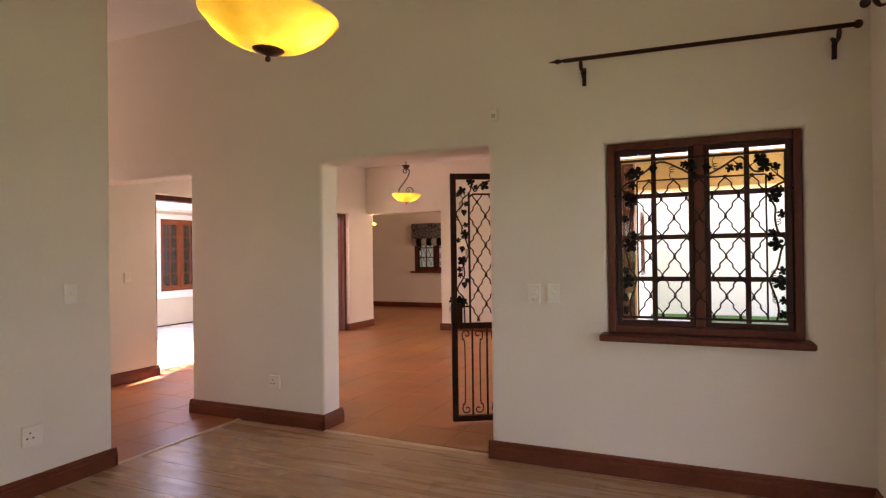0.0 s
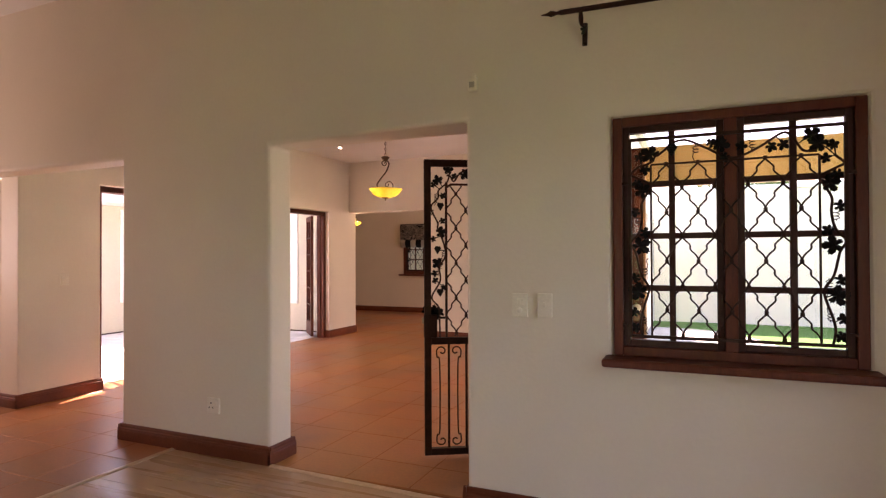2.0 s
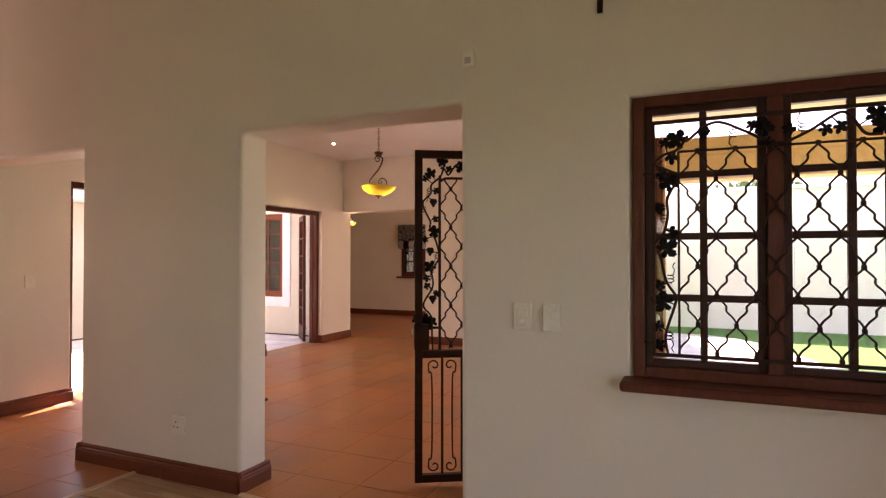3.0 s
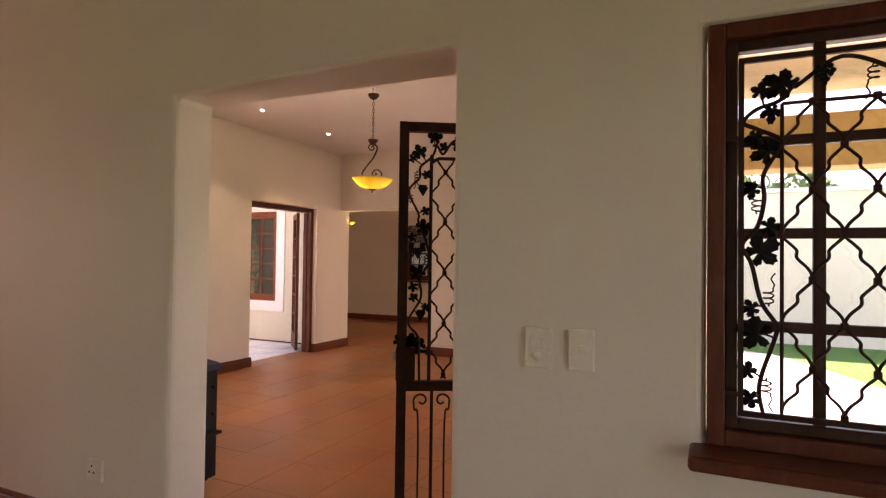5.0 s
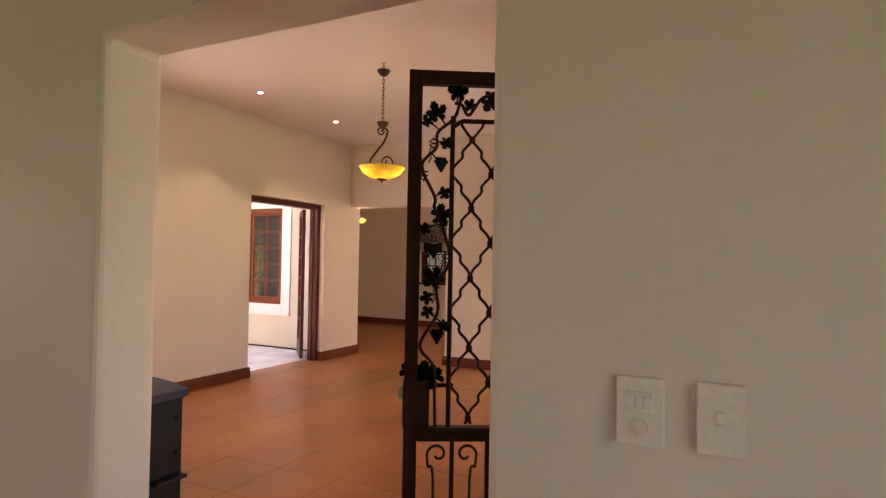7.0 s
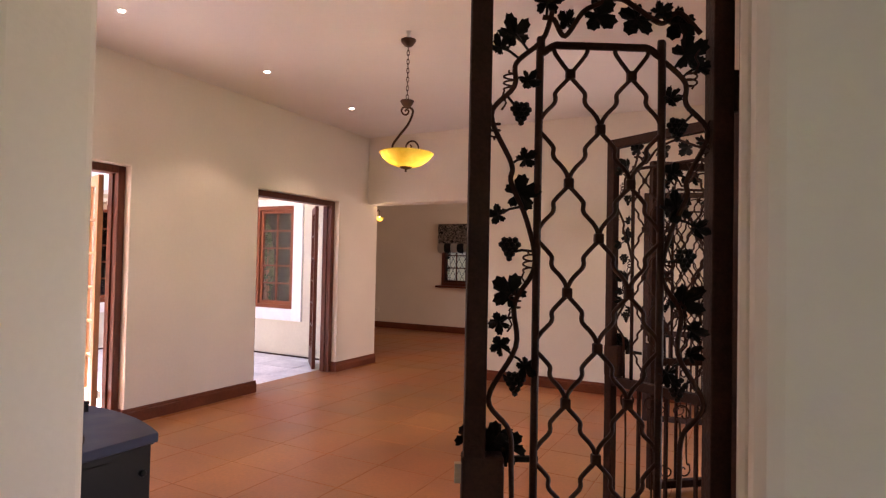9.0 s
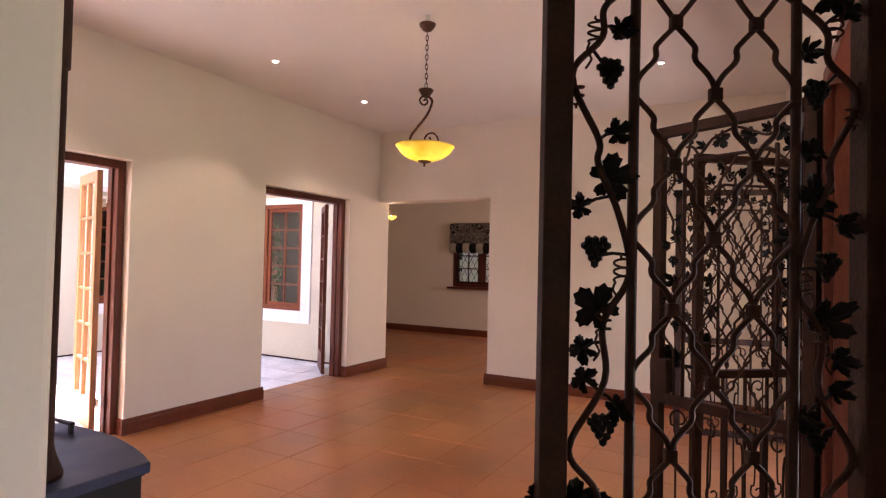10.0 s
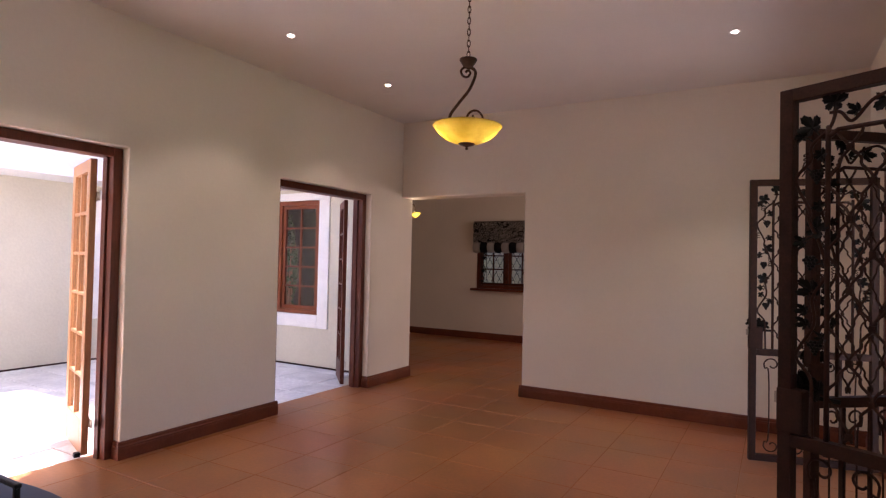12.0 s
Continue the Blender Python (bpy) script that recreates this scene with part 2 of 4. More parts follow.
slab("wall_hall_left", "y", YB + 0.004, YG, HL - 0.26, HL, 0, TOP2, [(7.25, 8.577, 0, 2.115), (9.975, 11.31, 0, 2.105)], PLASTER, "cream plastered wall with two open doorways to the courtyard")
slab("wall_hall_right", "y", YB, YF, HR, HR + 0.26, 0, TOP2, [(6.96, 8.3, 0, 2.1), (9.7, 11.15, 0, 2.1)], PLASTER, "cream plastered wall with two gated doorways")
slab("wall_hall_far", "x", HL, HR + 0.26, YF, YG, 0, TOP2, [(HL, -4.29, 0, 2.125)], PLASTER, "cream plastered wall with an opening to the next room")
slab("wall_room_far", "x", -9.6, -1.0, 15.7, 15.94, 0, TOP2, [(-6.72, -5.55, 0.92, 2.1)], PLASTER, "cream plastered wall with a barred window under a blind")
slab("wall_room_front", "x", -9.8, HL - 0.26, YG, YG + 0.03, 0, TOP2, [], PLASTER, wallk, bev=0)
slab("wall_room_left", "y", 12.17, 15.94, -9.8, -9.6, 0, TOP2, [], PLASTER, wallk)
slab("wall_room_right", "y", YG, 15.94, -1.2, -1.0, 0, TOP2, [(13.2, 14.6, 0.9, 2.1)], PLASTER, wallk)

tagged(link("ceiling_living", bx(-8.2, 1.1, -1.74, YB, CA, CA + 0.1), CEILING), "off-white painted ceiling", "ceiling", kind="structure")
tagged(link("ceiling_hall", bx(HL, HR, YB, YF, CB, CB + 0.1), CEILING), "off-white painted ceiling with recessed spotlights", "ceiling", kind="structure")
tagged(link("ceiling_room", bx(-9.6, -1.2, YG, 15.7, CB, CB + 0.1), CEILING), "off-white painted ceiling", "ceiling", kind="structure")
for k, (a, b, c, d, e) in enumerate(((-8.3, 1.3, -1.9, 6.7, TOP), (HL - 0.3, HR + 0.3, 6.7, 12.14, TOP2), (-9.8, -0.9, 12.14, 16.0, TOP2))):
    tagged(link("roof_%d" % (k + 1), bx(a, b, c, d, e, e + 0.08), CONCRETE), "plain flat roof slab", "roof", kind="structure")
slab("wall_courtyard", "y", 6.0, 11.93, -10.05, -9.85, -0.1, 3.0, [(10.66, 11.72, 0.68, 2.13)], COURT, "pale green-cream plastered courtyard wall")
# end wall's unseen upper part is added height that shades the second doorway
slab("wall_courtyard_end", "x", -10.05, HL - 0.26, 11.93, 12.13, -0.1, 4.25, [(-8.55, -7.12, 0.66, 2.15)], COURT, "pale green-cream plastered courtyard wall")
slab("wall_courtyard_near", "x", -10.05, -8.2, 5.8, 6.0, -0.1, 3.0, [], COURT, "pale green-cream plastered courtyard wall")
tagged(link("eave_courtyard", bx(-9.85, -9.2, 6.0, 11.93, 2.29, 2.56), WHITE_TRIM), "white painted roof overhang", "eave", kind="structure")
tagged(link("eave_courtyard_end", bx(-9.2, HL - 0.27, 11.45, 11.93, 2.30, 2.55), WHITE_TRIM), "white painted roof overhang", "eave", kind="structure")
# thin dark sheets close behind the panes paint the gloom of the rooms
tagged(link("backdrop_room_behind", bx(-10.0, -7.0, 12.13, 12.16, 0.3, 2.4), VOID), "near-black sheet standing in for the unlit room behind the window", "backdrop", kind="structure")
tagged(link("backdrop_room_beyond", bx(-10.09, -10.06, 10.4, 12.0, 0.3, 2.4), VOID), "near-black sheet standing in for the unlit room behind the window", "backdrop", kind="structure")
tagged(link("trim_5", bx(-9.846, -9.838, 6.0, 11.92, -0.018, 0.004), IRON), "dark joint at the foot of the courtyard wall", "joint", kind="structure")
tagged(link("trim_6", bx(-9.83, HL - 0.27, 11.915, 11.926, -0.018, 0.004), IRON), "dark joint at the foot of the courtyard wall", "joint", kind="structure")
tagged(link("ground", bx(-300, 300, -300, 300, -0.5, -0.13), GRASS), "clipped green lawn", "lawn", kind="structure")
bm = bmesh.new()
edge = [(-1.1, 15.7), (-0.2, 15.6), (0.3, 15.3), (0.75, 14.5), (1.2, 13.2), (1.9, 11.5), (2.6, 9.6), (3.4, 8.9), (14, 8.9), (14, YB + 0.002), (-1.09, YB + 0.002)]
lo_v = [bm.verts.new((x, y, -0.2)) for x, y in edge]
hi_v = [bm.verts.new((x, y, -0.10)) for x, y in edge]
bm.faces.new(hi_v)
bm.faces.new(lo_v[::-1])
for i in range(len(edge)):
    j = (i + 1) % len(edge)
    bm.faces.new((lo_v[i], lo_v[j], hi_v[j], hi_v[i]))
bmesh.ops.recalc_face_normals(bm, faces=bm.faces[:])
tagged(link("garden_path", bm, CONCRETE), "pale paved path curving along the lawn", "paving", kind="structure")
slab("garden_wall", "x", -14, 16, 17.1, 17.3, -0.14, 2.75, [], material("warm_white_wall", (0.88, 0.78, 0.64), 0.8, vary=0.05, scale=1, bump=0.2, bump_scale=30), "white painted garden wall", bev=0.01)
tagged(link("garden_wall_coping", bx(-14, 16, 17.04, 17.36, 2.75, 2.83), WHITE_TRIM), "white garden wall coping", "coping", kind="structure")
# unseen overhang, added to keep the sun patch off the far room's floor
tagged(link("eave_far_room", bx(-9.8, -1.0, 15.94, 16.75, 2.17, 2.3), WHITE_TRIM), "white painted roof overhang", "eave", kind="structure")
tagged(link("porch_beam", bx(-1.1, 6.0, 8.5, 8.75, 1.97, 2.30, 0.01), OCHRE), "ochre painted porch beam", "beam", kind="structure")
tagged(link("porch_ceiling", bx(-1.1, 6.0, YB, 9.0, 2.55, 2.62), PORCH), "cream painted porch ceiling", "ceiling", kind="structure")
tagged(link("porch_post", bx(5.6, 5.9, 8.45, 8.75, -0.12, 1.97, 0.01), OCHRE), "ochre painted porch post", "post", kind="structure")
# the ground slabs under the floors
tagged(link("floor_living", bx(XL, XR, -1.5, YA, -0.12, -0.011), GROUT), "pale oak laminate plank floor", "floor", kind="structure")
tagged(link("floor_hall", bx(HL - 0.26, HR + 0.26, YA, YG, -0.12, -0.0024), GROUT), "terracotta tiled floor", "floor", kind="structure")
tagged(link("floor_passage", bx(-8.0, XL, 5.06, YA, -0.12, -0.0024), GROUT), "terracotta tiled floor", "floor", kind="structure")
tagged(link("pavement_courtyard", bx(-9.85, HL - 0.26, 6.0, 11.93, -0.12, -0.028), GROUT), "pale flagstone courtyard paving", "paving", kind="structure")

tagged(link("floor_room", bx(-9.6, -1.2, YG, 15.7, -0.12, -0.0024), GROUT), "terracotta tiled floor", "floor", kind="structure")

# ---- skirting ----


def skirting(name, x0, y0, x1, y1, side):
    """Moulded board from one point of the plan to the other; side +1: it stands off to the left of that way."""
    d = Vector((x1 - x0, y1 - y0, 0))
    n = Vector((-d.y, d.x, 0)).normalized() * side
    prof = [(0, 0), (0.020, 0), (0.020, 0.072), (0.017, 0.078), (0.019, 0.084), (0.017, 0.090), (0.011, 0.095), (0.012, 0.108), (0.007, 0.118), (0, 0.120)]
    bm = bmesh.new()
    a = [bm.verts.new(Vector((x0, y0, z)) + n * (o + 0.001)) for o, z in prof]
    b = [bm.verts.new(Vector((x1, y1, z)) + n * (o + 0.001)) for o, z in prof]
    for i in range(len(prof)):
        j = (i + 1) % len(prof)
        bm.faces.new((a[i], a[j], b[j], b[i]))
    bm.faces.new(a[::-1])
    bm.faces.new(b)
    bmesh.ops.recalc_face_normals(bm, faces=bm.faces[:])
    tagged(link(name, bm, SKIRT), "dark red-brown moulded wooden skirting board", "skirting", kind="structure")


o = 0.021
skirting("baseboard_1", -4.17, YA, -2.772 + o, YA, -1)
skirting("baseboard_2", EDGE - o, YW, XR, YW, -1)
skirting("baseboard_3", -2.772, YA - o, -2.772, YB + o, -1)
skirting("baseboard_4", -4.17, YA - o, -4.17, YB, 1)
skirting("baseboard_5", XL, -1.5, XL, 5.06 + o, -1)
skirting("baseboard_6", XL + o, 5.06, XL - 4.3, 5.06, -1)
skirting("baseboard_7", XR, -1.5, XR, 3.0, 1)
skirting("baseboard_24", XR, 5.4, XR, YW - o, 1)
skirting("baseboard_8", -8.0, YB, HL + o, YB, -1)
skirting("baseboard_9", HL, YB - o, HL, 7.25 + o, -1)
skirting("baseboard_10", HL, 8.577 - o, HL, 9.975 + o, -1)
skirting("baseboard_11", HL, 11.31 - o, HL, YG, -1)
skirting("baseboard_12", -4.29 - o, YF, HR, YF, -1)
skirting("baseboard_13", -4.29, YF - o, -4.29, YG, 1)
skirting("baseboard_14", -9.6, 15.7, -1.2, 15.7, -1)
skirting("baseboard_15", -4.17, YB, -2.772, YB, 1)
skirting("baseboard_16", HR, YB, HR, 6.92, 1)
skirting("baseboard_17", HR, 8.35, HR, 9.65, 1)
skirting("baseboard_18", HR, 11.2, HR, YF - o, 1)
skirting("baseboard_19", EDGE, YW - o, EDGE, YB, 1)
skirting("baseboard_20", HL, 8.577, HL - 0.065, 8.577, 1)
skirting("baseboard_21", HL, 11.31, HL - 0.065, 11.31, 1)
skirting("baseboard_22", HL, 7.25, HL - 0.065, 7.25, -1)
skirting("baseboard_23", HL, 9.975, HL - 0.065, 9.975, -1)

# ---- thresholds between wood and tile ----


def threshold(name, x0, y0, x1, y1, w):
    d = Vector((x1 - x0, y1 - y0, 0))
    n = Vector((-d.y, d.x, 0)).normalized()
    bm = bmesh.new()
    rings = []
    for p in ((x0, y0), (x1, y1)):
        rings.append([bm.verts.new(Vector((*p, 0)) + n * w * s + Vector((0, 0, z))) for s, z in ((-0.5, -0.004), (-0.5, 0.003), (-0.25, 0.009), (0.25, 0.009), (0.5, 0.003), (0.5, -0.004))])
    for i in range(6):
        bm.faces.new((rings[0][i], rings[0][(i + 1) % 6], rings[1][(i + 1) % 6], rings[1][i]))
    bm.faces.new(rings[0][::-1])
    bm.faces.new(rings[1])
    bmesh.ops.recalc_face_normals(bm, faces=bm.faces[:])
    tagged(link(name, bm, STRIP), "pale metal threshold strip between wood and tile", "threshold", kind="structure")


threshold("trim_1", XL, 5.06, XL, YA - 0.02, 0.045)
threshold("trim_2", -2.752, YA - 0.01, EDGE - 0.022, YA - 0.06, 0.045)

# ---- wrought iron with vines ----


def vine_leaf(bm, c, size, turn, rnd, yoff=0.0):
    """A five-lobed, toothed and cupped leaf in the xz plane, of real thickness."""
    out, n = [], 40
    for k in range(n):
        a = k / n * 2 * math.pi
        lobe = abs(math.cos(2.5 * a)) ** 0.8
        tooth = 0.06 * (1 if k % 2 else -1)
        r = size * (0.60 + 0.46 * lobe + tooth) * (1.0 + 0.20 * math.cos(a))
        if abs(a - math.pi) < 0.2:
            r *= 0.35
        out.append((r * math.cos(a + turn), r * math.sin(a + turn), r))
    tip = rnd.uniform(-0.25, 0.25)
    for sgn in (-1, 1):
        ctr = bm.verts.new((c[0], c[1] + yoff - 0.006 + sgn * 0.0016, c[2]))
        ring = [bm.verts.new((c[0] + x, c[1] + yoff + tip * z + sgn * 0.0016 + 0.010 * (r / size) ** 2 - 0.005 * math.sin(5 * math.atan2(z, x)), c[2] + z)) for x, z, r in out]
        for i in range(n):
            f = (ctr, ring[i], ring[(i + 1) % n])
            bm.faces.new(f if sgn < 0 else f[::-1])
        if sgn < 0:
            first = ring
    for i in range(n):
        bm.faces.new((first[(i + 1) % n], first[i], ring[i], ring[(i + 1) % n]))


def grapes(bm, c, size, rnd):
    rows = ((0, 3), (1, 4), (2, 3), (3, 2), (4, 1))
    for r, n in rows:
        for k in range(n):
            p = Vector((c[0] + (k - (n - 1) / 2) * size * 0.5, c[1] - 0.006 + rnd.uniform(-0.006, 0.004), c[2] - r * size * 0.42))
            bmesh.ops.create_icosphere(bm, subdivisions=1, radius=size * 0.31, matrix=Matrix.Translation(p))


def curl(c, r0, turns, start, y, n=18, shrink=0.25):
    pts = []
    for k in range(n + 1):
        a = start + turns * 2 * math.pi * k / n
        r = r0 * (1 - (1 - shrink) * k / n)
        pts.append((c[0] + r * math.cos(a), y, c[2] + r * math.sin(a)))
    return pts


def tendril(bm, p, s, drop=1):
    """A thin wire that coils three times and trails off."""
    pts = []
    for k in range(28):
        a = k * 0.72
        r = 0.012 * min(1, k / 6)
        pts.append((p[0] + s * (0.012 + r * math.cos(a)), p[1] + 0.004 * math.sin(a), p[2] - drop * (0.0016 * k + 0.003 * math.sin(a))))
    x, y, z = pts[-1]
    pts += [(x + s * 0.004, y, z - drop * 0.012), (x - s * 0.004, y, z - drop * 0.026), (x + s * 0.006, y, z - drop * 0.042)]
    tube(bm, spline(pts, 2), 0.0022, 5)


def ogee_lattice(parent, x0, x1, z0, z1, cw, ch, y, r, first=0.52):
    """Pairs of waving bars that meet at collars."""
    cols = max(2, round((x1 - x0) / cw))
    cw = (x1 - x0) / cols
    h = ch / 2
    step = [(0.0, 0.0), (0.035, 0.06), (0.17, 0.14), (0.40, 0.28), (0.49, 0.36), (0.475, 0.47), (0.54, 0.56), (0.78, 0.70), (0.94, 0.84), (1.0, 1.0)]
    nodes = set()
    for c in range(cols):
        for way in (-1, 1):
            pts, z, k = [], z1 - h * first, 0
            xc = x0 + (c + 0.5) * cw
            if first:
                pts += [(xc + way * cw * 0.27, y, z1), (xc + way * cw * 0.25, y, z1 - h * 0.14)]
            pts.append((xc, y, z))
            out = True
            while z > z0 + 0.001:
                for u, v in step[1:]:
                    zz = z - v * h
                    if zz < z0:
                        break
                    w = u if out else 1 - u
                    pts.append((xc + way * cw * 0.5 * w, y, zz))
                if z - h > z0:
                    nodes.add((round(xc + (way * cw * 0.5 if out else 0), 3), round(z - h, 3)))
                z -= h
                out = not out
            nodes.add((round(xc, 3), round(z1 - h * first, 3)))
            part("wavy_bar", tb(spline(pts, 3), r, 6), IRON, parent, smooth=True)
    for nx, nz in sorted(nodes):
        if x0 + 0.01 < nx < x1 - 0.01:
            bm = bmesh.new()
            box(bm, nx - r * 2.0, nx + r * 2.0, y - r * 1.7, y + r * 1.7, nz - r * 2.2, nz + r * 2.2, r * 0.6)
            part("collar", bm, IRON, parent)


def vine_run(parent, knots, big, rnd, place, bearing):
    """A vine along a strip: the stem swings between knots (along, across), place() lays them into the gate;
    bearing: what grows there (along, across, kind), L large leaf, s small leaf, g grapes, t tendril."""
    line = spline([place(*k) for k in knots], 6)
    part("vine_stem", tb(line, 0.0058, 7), IRON, parent, "brown twisting iron vine stem", True)
    for along, across, kind in bearing:
        p = Vector(place(along, across))
        q = min(line, key=lambda v: (v - p).length)
        d = p - q
        bm = bmesh.new()
        if kind == "t":
            tendril(bm, q, 1 if d.x > 0 else -1, rnd.choice((1, 1, -1)))
            part("tendril", bm, IRON, parent, "", True)
            continue
        tube(bm, [q, q + d * 0.5 + Vector((0, -0.004, 0.004)), p], 0.003, 5)
        if kind == "g":
            grapes(bm, p + Vector((0, 0, big * 0.75)), big * 0.66, rnd)
            part("grape_bunch", bm, LEAF_IRON, parent, "black iron bunch of grapes")
            continue
        size = big * (1.0 if kind == "L" else 0.60) * rnd.uniform(0.93, 1.08)
        vine_leaf(bm, p, size, math.atan2(d.z, d.x) + rnd.uniform(-0.5, 0.5), rnd, -0.006)
        part("vine_leaf", bm, LEAF_IRON, parent, "black iron vine leaf")


GATE_STEM = ((0, 0.58), (0.10, 0.55), (0.175, 0.5), (0.235, 0.06), (0.33, 0.6), (0.41, 0.56), (0.48, 0.96), (0.565, 0.78), (0.635, 0.45), (0.67, 0.45), (0.76, 0.02), (0.815, 0.48), (0.86, 0.52), (0.905, 1.05), (0.96, 1.25))
GATE_GROWTH = ((0.255, 0.6, "g"), (0.295, 0.8, "s"), (0.33, 0.3, "s"), (0.375, 0.28, "s"), (0.43, 0.48, "L"), (0.46, 0.2, "t"), (0.505, 0.45, "g"), (0.51, 0.7, "t"), (0.575, 0.2, "s"), (0.615, 0.62, "L"), (0.68, 0.72, "s"), (0.70, 0.1, "t"), (0.76, 0.64, "g"), (0.83, 0.76, "s"), (0.84, 0.1, "t"), (0.89, 0.2, "s"), (0.915, 0.48, "L"))
BAR_STEM = ((0.0, 0.55), (0.07, 0.60), (0.14, 0.95), (0.25, 0.42), (0.33, 0.25), (0.42, 0.12), (0.50, 0.10), (0.60, 0.3))
GRILLE_STEM = ((0, 0.6), (0.09, 0.5), (0.22, 0.85), (0.256, 0.88), (0.32, 0.53), (0.42, 0.32), (0.475, 0.1), (0.526, 0.45), (0.60, 0.6), (0.667, 0.58), (0.73, 0.88), (0.765, 0.98), (0.80, 0.4), (0.82, 0.12), (0.853, 0.42), (0.875, 0.98), (0.93, 1.35))
GRILLE_GROWTH = ((0.05, 0.32, "s"), (0.125, 0.25, "s"), (0.11, 0.9, "t"), (0.23, 0.45, "L"), (0.30, 0.32, "s"), (0.32, 0.9, "t"), (0.455, 0.5, "L"), (0.525, 0.7, "s"), (0.57, 0.1, "t"), (0.63, 0.32, "s"), (0.73, 0.68, "L"), (0.775, 0.4, "s"), (0.845, 0.75, "s"), (0.90, 0.5, "s"), (0.912, 1.0, "L"))


def gate_leaf(name, m, w, h, label, group="", seed=3, lock=True):
    """A gate in the xz plane: hinge at x = 0, free end at x = w."""
    rnd = random.Random(seed)
    g = thing(name, m, label, "gate", group)
    t, d = 0.045, 0.022
    rail = 0.74
    part("stile", bx(0, t, -d, d, 0, h, 0.003), IRON, g)
    part("stile", bx(w - t, w, -d, d, 0, h, 0.003), IRON, g)
    for z in (0.0, rail, h - t):
        part("rail", bx(t, w - t, -d * 0.95, d * 0.95, z, z + t, 0.003), IRON, g)
    lo, hi, a, b = rail + t, h - t, t, w - t
    vx = 0.105
    ix0, ix1, iz1 = a + vx, b - vx, hi - 0.123
    arch = spline([(ix0, 0, lo), (ix0, 0, iz1 - 0.06), (ix0 + 0.006, 0, iz1 - 0.02), (ix0 + 0.03, 0, iz1), (ix0 + 0.06, 0, iz1 + 0.002), (ix1 - 0.06, 0, iz1 + 0.002), (ix1 - 0.03, 0, iz1), (ix1 - 0.006, 0, iz1 - 0.02), (ix1, 0, iz1 - 0.06), (ix1, 0, lo)], 4)
    part("inner_frame", tb(arch, 0.0085, 6), IRON, g, smooth=True)
    ogee_lattice(g, ix0, ix1, lo, iz1, 0.135, 0.236, 0.0, 0.0050)
    H = hi - lo
    vine_run(g, GATE_STEM, 0.036, rnd, lambda v, u: (b - vx * u, 0, lo + H * v), GATE_GROWTH)
    vine_run(g, [(v * 0.97, u) for v, u in GATE_STEM[:-1]], 0.036, rnd, lambda v, u: (a + vx * u, 0, lo + H * v), [(v * 0.97, u, k) for v, u, k in GATE_GROWTH])
    W = b - a - 0.13
    vine_run(g, BAR_STEM + ((0.75, 0.6), (0.86, 0.35), (1.0, 0.8)), 0.036, rnd, lambda v, u: (b - 0.11 - W * v, 0, hi - 0.105 + 0.1 * (1 - u)), ((0.03, 0.2, "L"), (0.16, 0.62, "s"), (0.34, 0.42, "L"), (0.60, 0.5, "L"), (0.74, 0.35, "s"), (0.87, 0.55, "L")))
    # lower panel: upright bars and lyre scrolls
    z0, z1 = t, rail
    nb = 4
    cw = (b - a) / nb
    for k in range(1, nb):
        part("upright_bar", bx(a + k * cw - 0.007, a + k * cw + 0.007, -0.007, 0.007, z0, z1), IRON, g)
    for k in range(nb):
        s = 1 if k % 2 == 0 else -1
        xc = a + (k + 0.5) * cw
        r0 = cw * 0.30
        top = curl((xc + s * cw * 0.10, 0, z1 - r0 - 0.012), r0, -0.9 * s, math.pi / 2 + s * 1.5, 0)
        bot = curl((xc + s * cw * 0.10, 0, z0 + r0 + 0.012), r0, 0.9 * s, -math.pi / 2 - s * 1.5, 0)
        mid = [(xc - s * cw * 0.02, 0, z1 - 0.13), (xc - s * cw * 0.02, 0, z0 + 0.13)]
        part("scroll_bar", tb(top[::-1] + spline([top[0], (xc - s * cw * 0.16, 0, z1 - 0.09), mid[0], mid[1], (xc - s * cw * 0.16, 0, z0 + 0.09), bot[0]], 4)[1:-1] + bot, 0.0048, 6), IRON, g, smooth=True)
    if lock:
        part("lock_box", bx(w - 0.085, w + 0.004, -0.024, 0.024, rail + t + 0.001, rail + 0.20, 0.006), IRON, g, "black steel lock box")
        bm = bmesh.new()
        for k in range(4):
            vine_leaf(bm, (w - 0.105 + 0.03 * k, -0.035, rail + 0.20 + 0.02 * (k % 2)), 0.036, 1.57 + 0.5 * (k - 1.5), rnd)
        part("lock_leaves", bm, LEAF_IRON, g, "black iron leaves over the lock")
        part("lock_bolt", bx(w + 0.004, w + 0.018, -0.008, 0.008, rail + 0.14, rail + 0.18), STEEL, g)
        bm = bmesh.new()
        box(bm, w - 0.10, w - 0.085, -0.050, -0.034, rail + 0.16, rail + 0.19, 0.002)
        box(bm, w - 0.17, w - 0.085, -0.056, -0.046, rail + 0.165, rail + 0.18, 0.003)
        part("lever_handle", bm, LEAF_IRON, g)
    for z in (0.25, h - 0.30):
        bm = bmesh.new()
        lathe(bm, [(0.010, 0), (0.010, 0.09)], 8, (-0.012, 0, z))
        part("hinge", bm, IRON, g)
    return g


def leaf_pose(hx, hy, fx, fy, z=0.03):
    return pose(hx, hy, z, 0, 0, math.degrees(math.atan2(fy - hy, fx - hx)))


gl = "open dark wrought-iron gate with vine leaves, grapes and a wavy lattice"
gg = "wrought-iron gates of the hall"
gate_leaf("iron_gate", leaf_pose(-1.387, 7.0, -1.880, 6.718), 0.568, 1.985, gl, gg, 3)
